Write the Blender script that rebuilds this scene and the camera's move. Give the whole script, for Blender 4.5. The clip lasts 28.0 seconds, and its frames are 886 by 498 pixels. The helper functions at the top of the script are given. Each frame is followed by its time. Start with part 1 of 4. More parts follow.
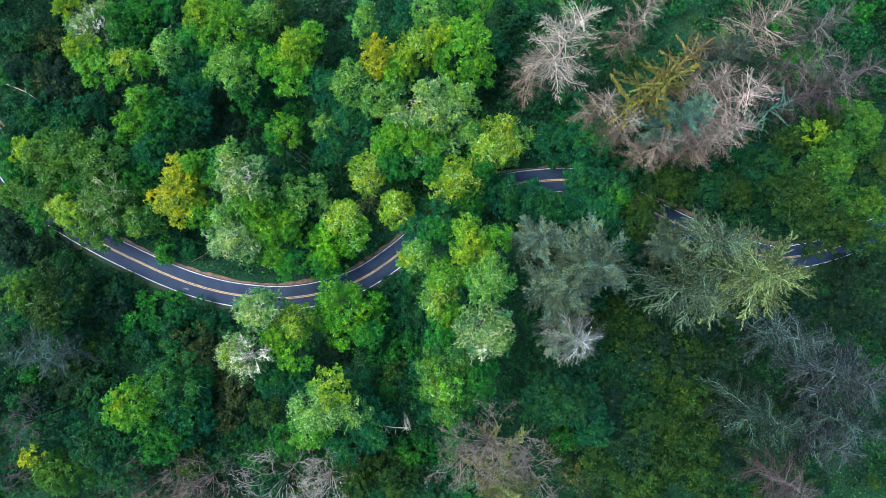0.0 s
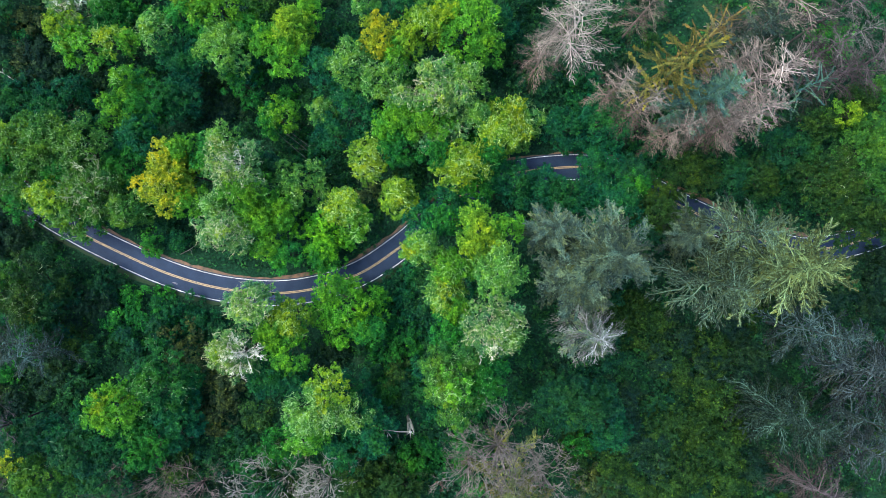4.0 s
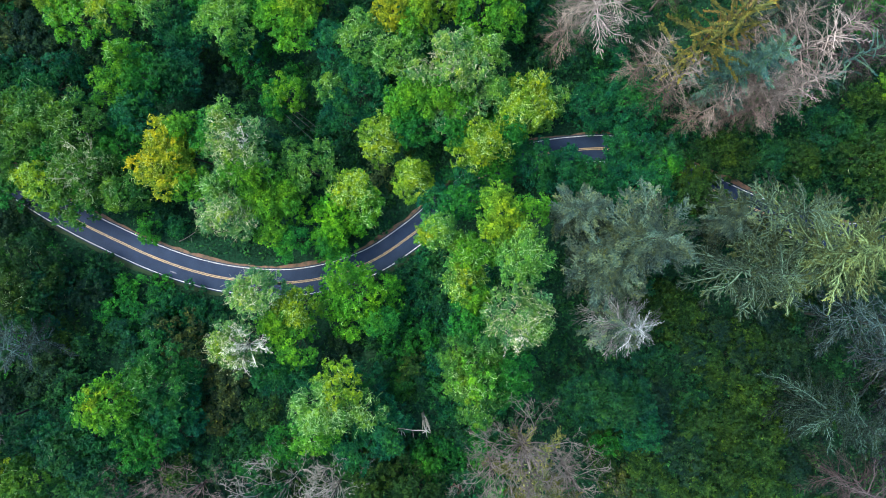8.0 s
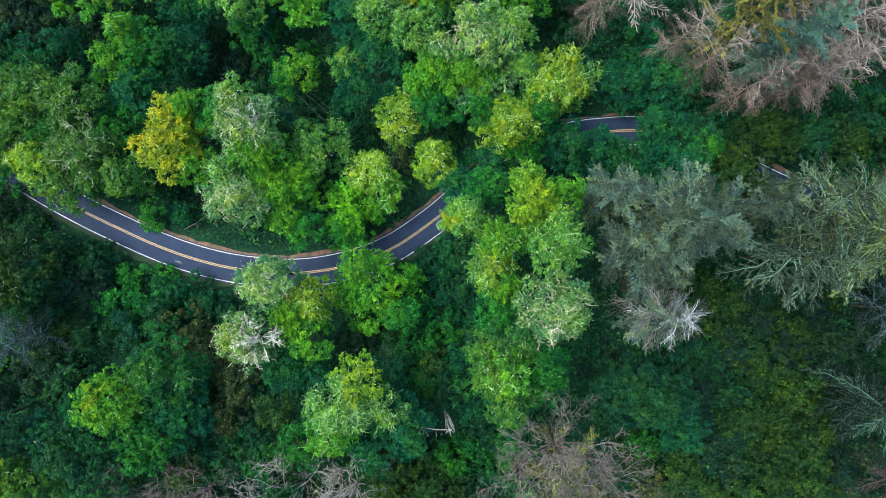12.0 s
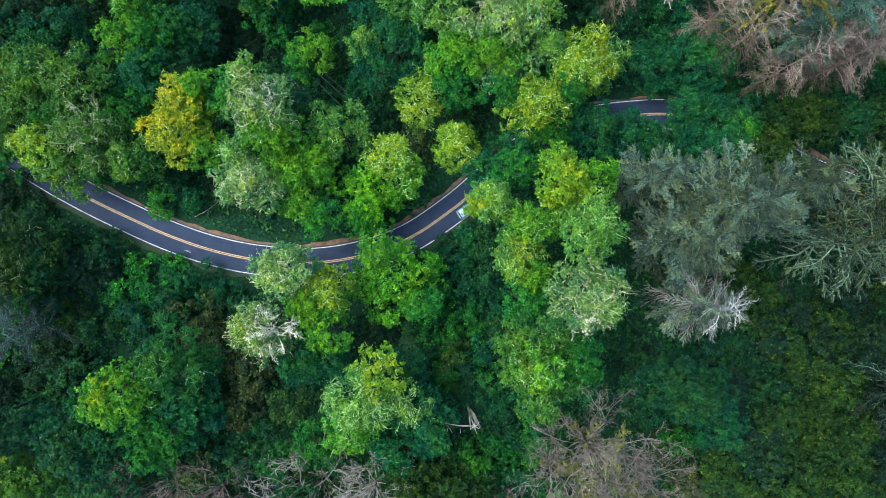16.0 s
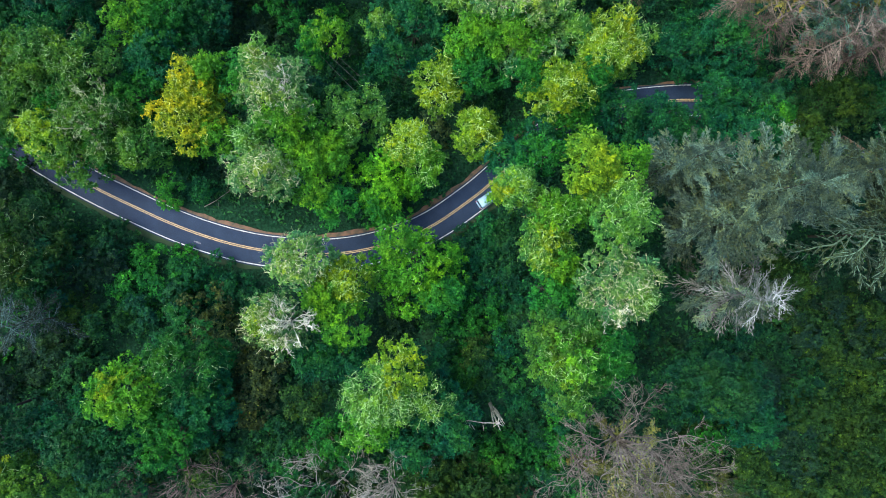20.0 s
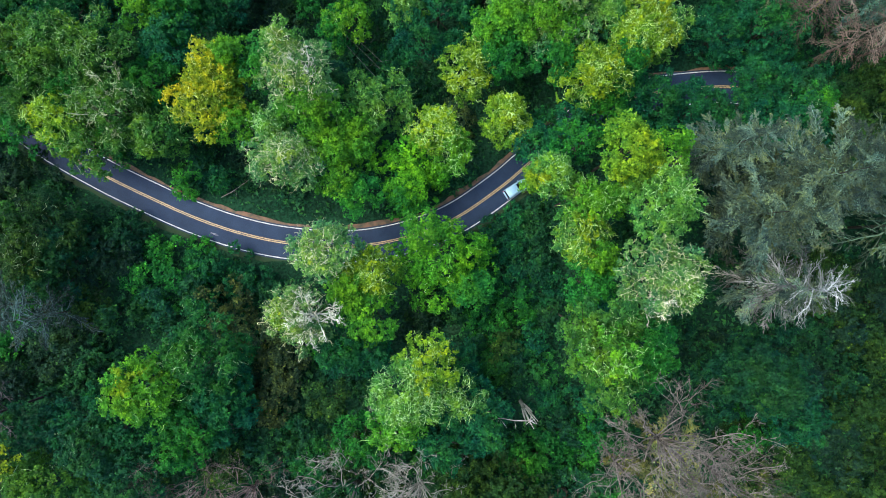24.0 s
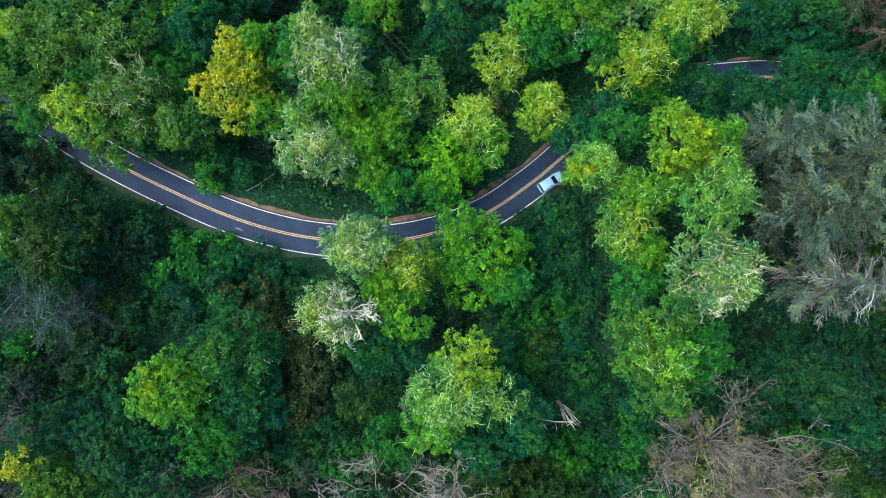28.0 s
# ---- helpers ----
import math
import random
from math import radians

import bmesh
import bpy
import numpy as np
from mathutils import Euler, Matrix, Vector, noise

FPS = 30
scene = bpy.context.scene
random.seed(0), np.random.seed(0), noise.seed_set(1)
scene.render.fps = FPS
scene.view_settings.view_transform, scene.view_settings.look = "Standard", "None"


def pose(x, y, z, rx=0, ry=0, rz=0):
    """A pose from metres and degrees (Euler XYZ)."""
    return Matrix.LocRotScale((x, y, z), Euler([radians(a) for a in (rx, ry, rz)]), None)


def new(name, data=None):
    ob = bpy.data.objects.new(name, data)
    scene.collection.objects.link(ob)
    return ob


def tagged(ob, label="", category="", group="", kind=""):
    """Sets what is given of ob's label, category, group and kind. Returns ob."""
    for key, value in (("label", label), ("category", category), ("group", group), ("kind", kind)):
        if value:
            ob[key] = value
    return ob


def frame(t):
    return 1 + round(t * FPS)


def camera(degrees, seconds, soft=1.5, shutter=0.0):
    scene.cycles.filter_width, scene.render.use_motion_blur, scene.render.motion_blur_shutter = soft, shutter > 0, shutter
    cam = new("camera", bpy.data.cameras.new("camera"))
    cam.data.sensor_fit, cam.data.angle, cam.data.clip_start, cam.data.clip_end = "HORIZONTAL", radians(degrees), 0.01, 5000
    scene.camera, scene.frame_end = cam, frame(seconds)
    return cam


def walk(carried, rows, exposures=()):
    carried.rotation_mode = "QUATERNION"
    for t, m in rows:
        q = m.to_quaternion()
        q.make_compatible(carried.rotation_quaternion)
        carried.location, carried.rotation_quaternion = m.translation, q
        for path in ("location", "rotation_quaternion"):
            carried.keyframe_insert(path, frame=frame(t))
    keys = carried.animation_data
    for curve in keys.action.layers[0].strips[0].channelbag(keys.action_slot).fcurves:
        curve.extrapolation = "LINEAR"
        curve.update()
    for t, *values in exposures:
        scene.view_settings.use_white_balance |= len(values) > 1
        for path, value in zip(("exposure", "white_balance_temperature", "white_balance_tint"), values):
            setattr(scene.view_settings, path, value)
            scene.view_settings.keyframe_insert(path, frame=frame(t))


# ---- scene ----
EXPOSURES = [(0.0, 0.94, 6260, 7), (12.0, 0.87, 6340, 6), (28.0, 0.77, 6440, 5)]
SKY, SUN, SUN_WIDE, SUN_TURN, SUN_UP = 0.315, 1.12, 50.0, 280.0, 56.0
cam = camera(73.2, 28.0, soft=1.05)
# the drone looks straight down while it sinks and drifts: seconds, x, y, height
ROWS = [
    (0.0, -0.00, 0.00, 140.87),
    (1.0, 0.18, -0.27, 138.56),
    (2.0, 0.11, -0.66, 136.40),
    (3.0, -0.40, -1.20, 134.29),
    (6.0, -3.01, -3.21, 128.06),
    (7.0, -3.80, -3.93, 126.06),
    (8.0, -4.54, -4.56, 124.09),
    (9.0, -5.36, -5.17, 122.19),
    (10.0, -6.37, -5.76, 120.28),
    (11.0, -7.59, -6.33, 118.47),
    (12.0, -8.79, -6.88, 116.82),
    (15.0, -11.76, -8.55, 112.97),
    (16.0, -12.73, -8.98, 111.93),
    (17.0, -13.57, -9.39, 110.94),
    (18.0, -14.45, -9.80, 109.95),
    (19.0, -15.31, -10.20, 108.97),
    (20.0, -16.14, -10.61, 108.00),
    (21.0, -17.03, -10.99, 107.07),
    (24.0, -20.63, -12.02, 104.28),
    (25.0, -22.00, -12.27, 103.44),
    (26.0, -23.32, -12.46, 102.68),
    (27.0, -24.71, -12.64, 101.86),
    (28.0, -26.02, -12.79, 101.01),
]
walk(cam, [(t, pose(x, y, z)) for t, x, y, z in ROWS], EXPOSURES)

# ---------- world, sun, exposure ----------
def set_sky():
    w = bpy.data.worlds.new("overcast_sky")
    scene.world = w
    w.use_nodes = True
    nt = w.node_tree
    sky = nt.nodes.new("ShaderNodeTexSky")
    sky.sky_type = 'NISHITA'
    sky.sun_disc = False
    sky.sun_elevation = radians(SUN_UP)
    sky.sun_rotation = radians(SUN_TURN)
    sky.dust_density = 3.0
    bg = nt.nodes["Background"]
    bg.inputs["Strength"].default_value = SKY
    nt.links.new(sky.outputs[0], bg.inputs["Color"])


set_sky()
sun = new("sun", bpy.data.lights.new("sun", 'SUN'))
sun.data.energy, sun.data.angle, sun.data.color = SUN, radians(SUN_WIDE), (0.97, 0.93, 0.61)
sun.rotation_euler = (radians(90 - SUN_UP), 0, radians(180 - SUN_TURN))


# ---------- materials ----------
def material(name):
    m = bpy.data.materials.new(name)
    m.use_nodes = True
    nt = m.node_tree
    return m, nt, nt.nodes["Principled BSDF"]


def node(nt, kind, **values):
    n = nt.nodes.new(kind)
    for k, v in values.items():
        n.inputs[k].default_value = v
    return n


def ramp(nt, *stops):
    n = nt.nodes.new("ShaderNodeValToRGB")
    e = n.color_ramp.elements
    while len(e) < len(stops):
        e.new(0.5)
    for el, (p, c) in zip(e, stops):
        el.position, el.color = p, (*c, 1)
    return n


def mix(nt, blend, fac, a, b):
    n = nt.nodes.new("ShaderNodeMix")
    n.data_type, n.blend_type = 'RGBA', blend
    for sock, v in ((n.inputs[0], fac), (n.inputs[6], a), (n.inputs[7], b)):
        if isinstance(v, bpy.types.NodeSocket):
            nt.links.new(v, sock)
        elif isinstance(v, tuple):
            sock.default_value = (*v, 1)
        else:
            sock.default_value = v
    return n.outputs[2]


def leaf_material(name, sheen=0.62, warm=(1.45, 1.12, 0.6), cool=(0.6, 0.88, 1.3), patch=0.24, speck=(1.8, 1.65, 1.5), crown_light=0.0):
    """Leaves take the tree's own colour, with a share of sunlit yellow painted at the crown's tip and cool shade below,
    and patches, tufts and single leaves that differ.
    """
    m, nt, bsdf = material(name)
    info = nt.nodes.new("ShaderNodeObjectInfo")
    geo = nt.nodes.new("ShaderNodeNewGeometry")
    big = node(nt, "ShaderNodeTexNoise", Scale=patch, Detail=2.0)
    nt.links.new(geo.outputs["Position"], big.inputs["Vector"])
    tint = ramp(nt, (0.3, cool), (0.5, (1, 1, 1)), (0.72, warm))
    nt.links.new(big.outputs["Fac"], tint.inputs["Fac"])
    c = mix(nt, 'MULTIPLY', 0.8, info.outputs["Color"], tint.outputs["Color"])
    small = node(nt, "ShaderNodeTexNoise", Scale=0.7, Detail=3.0)
    nt.links.new(geo.outputs["Position"], small.inputs["Vector"])
    tuft = ramp(nt, (0.36, (0.44, 0.60, 0.80)), (0.52, (1, 1, 1)), (0.66, (1.6, 1.4, 0.90)))
    nt.links.new(small.outputs["Fac"], tuft.inputs["Fac"])
    c = mix(nt, 'MULTIPLY', 0.85, c, tuft.outputs["Color"])
    one = ramp(nt, (0.0, (0.55, 0.60, 0.62)), (0.5, (1, 1, 1)), (0.90, (1.35, 1.3, 1.15)), (1.0, speck))
    nt.links.new(geo.outputs["Random Per Island"], one.inputs["Fac"])
    c = mix(nt, 'MULTIPLY', 1.0, c, one.outputs["Color"])
    # sunlit top and cooler shaded skirt put into the leaf colour by height
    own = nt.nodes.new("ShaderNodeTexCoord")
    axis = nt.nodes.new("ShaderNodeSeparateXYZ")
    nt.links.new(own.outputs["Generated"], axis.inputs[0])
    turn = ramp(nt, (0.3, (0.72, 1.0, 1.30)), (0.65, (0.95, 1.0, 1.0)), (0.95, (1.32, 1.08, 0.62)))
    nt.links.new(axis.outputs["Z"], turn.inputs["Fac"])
    c = mix(nt, 'MULTIPLY', crown_light, c, turn.outputs["Color"])
    nt.links.new(c, bsdf.inputs["Base Color"])
    bsdf.inputs["Roughness"].default_value = sheen
    bsdf.inputs["Specular IOR Level"].default_value = 0.10
    thin = node(nt, "ShaderNodeBsdfTranslucent")
    nt.links.new(mix(nt, 'MULTIPLY', 1.0, c, (1.15, 1.2, 0.5)), thin.inputs["Color"])
    blend = node(nt, "ShaderNodeMixShader")
    blend.inputs[0].default_value = 0.38
    nt.links.new(bsdf.outputs[0], blend.inputs[1])
    nt.links.new(thin.outputs[0], blend.inputs[2])
    nt.links.new(blend.outputs[0], nt.nodes["Material Output"].inputs["Surface"])
    return m


def bark_material(name, tone, spread=0.5, rough=0.9):
    m, nt, bsdf = material(name)
    info = nt.nodes.new("ShaderNodeObjectInfo")
    geo = nt.nodes.new("ShaderNodeNewGeometry")
    n1 = node(nt, "ShaderNodeTexNoise", Scale=1.3, Detail=6.0)
    nt.links.new(geo.outputs["Position"], n1.inputs["Vector"])
    r = ramp(nt, (0.3, tuple(v * (1 - spread) for v in tone)), (0.7, tuple(v * (1 + spread) for v in tone)))
    nt.links.new(n1.outputs["Fac"], r.inputs["Fac"])
    one = ramp(nt, (0.0, (0.6, 0.6, 0.6)), (1.0, (1.3, 1.3, 1.3)))
    nt.links.new(geo.outputs["Random Per Island"], one.inputs["Fac"])
    c = mix(nt, 'MULTIPLY', 1.0, r.outputs["Color"], one.outputs["Color"])
    c = mix(nt, 'MULTIPLY', 1.0, c, info.outputs["Color"])
    nt.links.new(c, bsdf.inputs["Base Color"])
    bsdf.inputs["Roughness"].default_value = rough
    bsdf.inputs["Specular IOR Level"].default_value = 0.15
    return m


def ground_material():
    m, nt, bsdf = material("forest_floor")
    geo = nt.nodes.new("ShaderNodeNewGeometry")
    a = node(nt, "ShaderNodeTexNoise", Scale=0.12, Detail=4.0)
    b = node(nt, "ShaderNodeTexNoise", Scale=2.2, Detail=8.0)
    for n in (a, b):
        nt.links.new(geo.outputs["Position"], n.inputs["Vector"])
    ra = ramp(nt, (0.35, (0.006, 0.028, 0.016)), (0.6, (0.010, 0.042, 0.022)), (0.8, (0.020, 0.044, 0.022)))
    rb = ramp(nt, (0.3, (0.45, 0.45, 0.45)), (0.7, (1.6, 1.5, 1.4)))
    nt.links.new(a.outputs["Fac"], ra.inputs["Fac"])
    nt.links.new(b.outputs["Fac"], rb.inputs["Fac"])
    nt.links.new(mix(nt, 'MULTIPLY', 1.0, ra.outputs["Color"], rb.outputs["Color"]), bsdf.inputs["Base Color"])
    bsdf.inputs["Roughness"].default_value = 0.95
    bsdf.inputs["Specular IOR Level"].default_value = 0.06
    bump = node(nt, "ShaderNodeBump", Strength=0.8, Distance=0.3)
    nt.links.new(b.outputs["Fac"], bump.inputs["Height"])
    nt.links.new(bump.outputs[0], bsdf.inputs["Normal"])
    return m


def asphalt_material():
    m, nt, bsdf = material("worn_asphalt")
    geo = nt.nodes.new("ShaderNodeNewGeometry")
    a = node(nt, "ShaderNodeTexNoise", Scale=0.35, Detail=5.0)
    b = node(nt, "ShaderNodeTexNoise", Scale=9.0, Detail=8.0)
    for n in (a, b):
        nt.links.new(geo.outputs["Position"], n.inputs["Vector"])
    ra = ramp(nt, (0.3, (0.008, 0.021, 0.053)), (0.7, (0.015, 0.033, 0.073)))
    rb = ramp(nt, (0.3, (0.75, 0.75, 0.75)), (0.7, (1.25, 1.25, 1.25)))
    nt.links.new(a.outputs["Fac"], ra.inputs["Fac"])
    nt.links.new(b.outputs["Fac"], rb.inputs["Fac"])
    nt.links.new(mix(nt, 'MULTIPLY', 1.0, ra.outputs["Color"], rb.outputs["Color"]), bsdf.inputs["Base Color"])
    bsdf.inputs["Roughness"].default_value = 0.75
    bsdf.inputs["Specular IOR Level"].default_value = 0.25
    return m


def paint_material(name, tone, wear=(0.5, 0.5, 0.5), rough=0.6, scale=3.0, edge=(0.36, 0.5)):
    m, nt, bsdf = material(name)
    geo = nt.nodes.new("ShaderNodeNewGeometry")
    a = node(nt, "ShaderNodeTexNoise", Scale=scale, Detail=7.0)
    nt.links.new(geo.outputs["Position"], a.inputs["Vector"])
    r = ramp(nt, (edge[0], tuple(x * y for x, y in zip(tone, wear))), (edge[1], tone))
    nt.links.new(a.outputs["Fac"], r.inputs["Fac"])
    nt.links.new(r.outputs["Color"], bsdf.inputs["Base Color"])
    bsdf.inputs["Roughness"].default_value = rough
    return m


LEAF = leaf_material("broad_leaves", crown_light=0.7)
NEEDLE = leaf_material("needles", 0.7, (1.12, 1.06, 0.82), (0.75, 0.9, 1.15))
SCRUB = leaf_material("scrub_leaves", 0.7, (1.5, 1.22, 0.75), (0.55, 0.78, 1.05), 0.20, (3.0, 2.4, 1.3))
BARK = bark_material("brown_bark", (0.034, 0.036, 0.028))
TWIG = bark_material("pale_lichen_twigs", (0.52, 0.58, 0.36), 0.3)
DEADWOOD = bark_material("weathered_dead_wood", (0.285, 0.278, 0.270), 0.35)
FLOOR = ground_material()
ASPHALT = asphalt_material()
WHITE = paint_material("white_road_paint", (0.60, 0.61, 0.62), (0.55, 0.55, 0.58))
YELLOW = paint_material("yellow_road_paint", (0.41, 0.305, 0.15), (0.5, 0.5, 0.6))
SCUFF = paint_material("pale_scuff", (0.16, 0.17, 0.20), (0.2, 0.2, 0.3), 0.8, 5.0)
DIRT = paint_material("red_clay_shoulder", (0.165, 0.098, 0.062), (0.35, 0.55, 0.6), 0.95, 0.9, (0.35, 0.6))
VERGE = paint_material("mown_verge", (0.016, 0.036, 0.014), (0.5, 0.8, 0.6), 0.95, 1.2, (0.3, 0.7))
ROCK = paint_material("pale_rock", (0.27, 0.255, 0.245), (0.6, 0.6, 0.6), 0.9, 0.8)

# crown colours
GOLD = (0.235, 0.285, 0.018)
LEMON = (0.132, 0.258, 0.020)
LIME = (0.070, 0.235, 0.022)
BRIGHT = (0.034, 0.19, 0.030)
GREEN = (0.019, 0.135, 0.026)
SAGE = (0.078, 0.220, 0.042)
SILVER = (0.100, 0.225, 0.068)
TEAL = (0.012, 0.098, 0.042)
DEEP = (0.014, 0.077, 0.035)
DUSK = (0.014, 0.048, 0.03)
RUST = (0.052, 0.092, 0.040)
MOSS = (0.047, 0.145, 0.026)
FERN = (0.020, 0.118, 0.030)
VIVID = (0.078, 0.280, 0.020)
OLIVE = (0.024, 0.070, 0.019)
# needle and dead-wood colours
GREYGREEN = (0.090, 0.140, 0.104)
HEMLOCKGREY = (0.050, 0.082, 0.054)
HEMLOCK = (0.105, 0.145, 0.056)
GOLDEN = (0.185, 0.185, 0.050)
AMBER = (0.22, 0.165, 0.06)
BLUEGREEN = (0.075, 0.16, 0.135)
DARKTEAL = (0.055, 0.09, 0.075)
DARKGREEN = (0.018, 0.040, 0.030)
OLIVEGREY = (0.15, 0.17, 0.06)
BLUEGREY = (0.85, 0.98, 0.98)
PALEGREY = (1.3, 1.24, 1.05)
PINKGREY = (0.95, 0.83, 0.75)
GREYBROWN = (0.70, 0.62, 0.54)
PURPLEGREY = (0.30, 0.265, 0.29)
DARKGREY = (0.36, 0.34, 0.35)
SILVERWOOD = (1.3, 1.5, 0.9)
MAUVE = (0.030, 0.042, 0.048)
SLATE = (0.030, 0.052, 0.052)
ASH = (0.92, 0.93, 0.84)
DRIFTWOOD = (0.52, 0.475, 0.435)
BONE = (2.4, 2.5, 2.1)
RUSSET = (0.56, 0.44, 0.42)
CROWN_WORDS = {
    GOLD: "golden yellow autumnal", LEMON: "yellow-green turning", LIME: "bright lime-green", BRIGHT: "vivid fresh green",
    GREEN: "mid-green leafy", SAGE: "pale sage-green lichened", SILVER: "silvery pale lichen-covered", TEAL: "blue-green shaded",
    DEEP: "dark green shaded", DUSK: "dusky grey-green", RUST: "brownish dull green", OLIVE: "olive-green", MOSS: "moss-green", FERN: "deep fern-green", VIVID: "vivid lime-green"}

NEEDLE_WORDS = {
    GREYGREEN: "tall grey-green conifer with tufted needled boughs", HEMLOCK: "large conifer with pale ribs and yellow-green needles",
    HEMLOCKGREY: "large dull grey-green conifer with pale bare ribs", GOLDEN: "conifer with golden-brown dying needles",
    AMBER: "conifer with amber-brown dying needles", BLUEGREEN: "blue-green conifer among dead grey conifers",
    DARKTEAL: "dark teal conifer among dead grey conifers", DARKGREEN: "dark green conifer with drooping feathery boughs",
    OLIVEGREY: "olive conifer with mossy drooping boughs", SLATE: "dark slate-green conifer with drooping boughs",
    MAUVE: "dark conifer with thin greyish purple boughs", BLUEGREY: "dead conifer with bare blue-grey boughs",
    PALEGREY: "dead conifer with whitish bare radiating boughs", PINKGREY: "dead conifer with pinkish grey bare boughs",
    GREYBROWN: "dead conifer with grey-brown bare twiggy boughs", PURPLEGREY: "dead conifer with dark purple-grey boughs",
    DARKGREY: "dead conifer with dark grey bare boughs",
    RUSSET: "leafless brownish tree with a haze of fine twigs", ASH: "leafless ash-grey tree with pale crooked limbs",
    DRIFTWOOD: "dead tree with crooked weathered grey limbs", BONE: "bare bone-white treetop with crooked lichened limbs", SILVERWOOD: "bare silvery treetop rising through green crowns"}


# ---------- mesh helpers ----------
def sprays(name, v, mat, per=3):
    """One mesh of loose faces: v holds per corners a face."""
    n = len(v) // per
    me = bpy.data.meshes.new(name)
    me.vertices.add(len(v))
    me.vertices.foreach_set("co", np.ascontiguousarray(v, dtype=np.float32).ravel())
    me.loops.add(len(v))
    me.loops.foreach_set("vertex_index", np.arange(len(v), dtype=np.int32))
    me.polygons.add(n)
    me.polygons.foreach_set("loop_start", np.arange(0, len(v), per, dtype=np.int32))
    me.update(calc_edges=True)
    me.materials.append(mat)
    return me


def solid(name, v, f, mat, smooth=True):
    me = bpy.data.meshes.new(name)
    me.from_pydata([tuple(p) for p in v], [], f)
    if smooth:
        me.shade_smooth()
    me.materials.append(mat)
    return me


def unit(a):
    return a / np.maximum(np.linalg.norm(a, axis=-1, keepdims=True), 1e-9)


def leaf_faces(rng, c, n, size, slim=0.62, along=None):
    """Small pointed sprays of leaves at c, facing n, and pointing along where that is given."""
    t = unit(np.cross(n, rng.normal(size=c.shape))) if along is None else unit(along)
    b = unit(np.cross(n, t))
    s = size[:, None]
    v = np.stack([c + t * s * 0.6, c - t * s * 0.4 + b * s * 0.6 * slim, c - t * s * 0.4 - b * s * 0.6 * slim], 1)
    return v.reshape(-1, 3)


def struts(p, q, a, b):
    """Thin three-sided twigs from p to q, of the radii a and b: four corners a face."""
    d = unit(q - p)
    u = unit(np.cross(d, np.array([0.31, 0.17, 0.93])))
    w = np.cross(d, u)
    rim = [math.cos(k * 2.0944) * u + math.sin(k * 2.0944) * w for k in range(3)]
    a, b = a[:, None], b[:, None]
    sides = [np.stack([p + rim[k] * a, p + rim[(k + 1) % 3] * a, q + rim[(k + 1) % 3] * b, q + rim[k] * b], 1) for k in range(3)]
    return np.concatenate(sides, 1).reshape(-1, 3)


def tube(path, radii, sides=5):
    """Corners and faces of a tapered tube along path."""
    path = np.asarray(path, float)
    d = unit(np.gradient(path, axis=0))
    ref = np.array([0.31, 0.17, 0.93])
    u = unit(np.cross(d, ref + 1e-3))
    w = np.cross(d, u)
    a = np.arange(sides) * 2 * np.pi / sides
    ring = path[:, None] + np.asarray(radii)[:, None, None] * (np.cos(a)[None, :, None] * u[:, None] + np.sin(a)[None, :, None] * w[:, None])
    v = ring.reshape(-1, 3)
    f = [(i * sides + j, i * sides + (j + 1) % sides, (i + 1) * sides + (j + 1) % sides, (i + 1) * sides + j)
         for i in range(len(path) - 1) for j in range(sides)]
    if sides > 3:
        f.append(tuple(range((len(path) - 1) * sides, len(path) * sides)))
    return v, f


def tubes(name, pieces, mat):
    v, f = [], []
    k = 0
    for pv, pf in pieces:
        v.append(pv)
        f += [tuple(i + k for i in q) for q in pf]
        k += len(pv)
    return solid(name, np.concatenate(v), f, mat)


def grown(name, pieces, mat):
    """A main stem, the first of pieces (path, radii, sides), and twigs that sprout out of it: one connected mesh."""
    v, f = tube(*pieces[0])
    v = [v]
    f = list(f)
    k = len(v[0])
    for path, radii, sides in pieces[1:]:
        pv, pf = tube(path, radii, sides)
        every = np.concatenate(v)
        root = int(np.argmin(((every - np.asarray(path[0])) ** 2).sum(1)))
        for q in pf:
            g = [root if i < sides else i - sides + k for i in q]
            f.append(tuple(dict.fromkeys(g)))
        v.append(pv[sides:])
        k += len(pv) - sides
    return solid(name, np.concatenate(v), f, mat)


def child(name, me, parent, color=None, label="", m=None, kind=""):
    ob = new(name, me)
    ob.parent = parent
    if m is not None:
        ob.matrix_basis = m
    if color is not None:
        ob.color = (*color, 1)
    return tagged(ob, label, kind=kind)


# ---------- the lie of the land ----------
def glide(points, step=1.2):
    """A smooth line through points."""
    p = np.asarray(points, float)
    p = np.vstack([2 * p[0] - p[1], p, 2 * p[-1] - p[-2]])
    out = []
    for i in range(1, len(p) - 2):
        n = max(2, int(np.linalg.norm(p[i + 1] - p[i]) / step))
        t = np.linspace(0, 1, n, endpoint=False)[:, None]
        a, b, c, d = p[i - 1], p[i], p[i + 1], p[i + 2]
        out.append(0.5 * (2 * b + (c - a) * t + (2 * a - 5 * b + 4 * c - d) * t ** 2 + (3 * b - a - 3 * c + d) * t ** 3))
    return np.vstack(out + [p[-2:-1]])


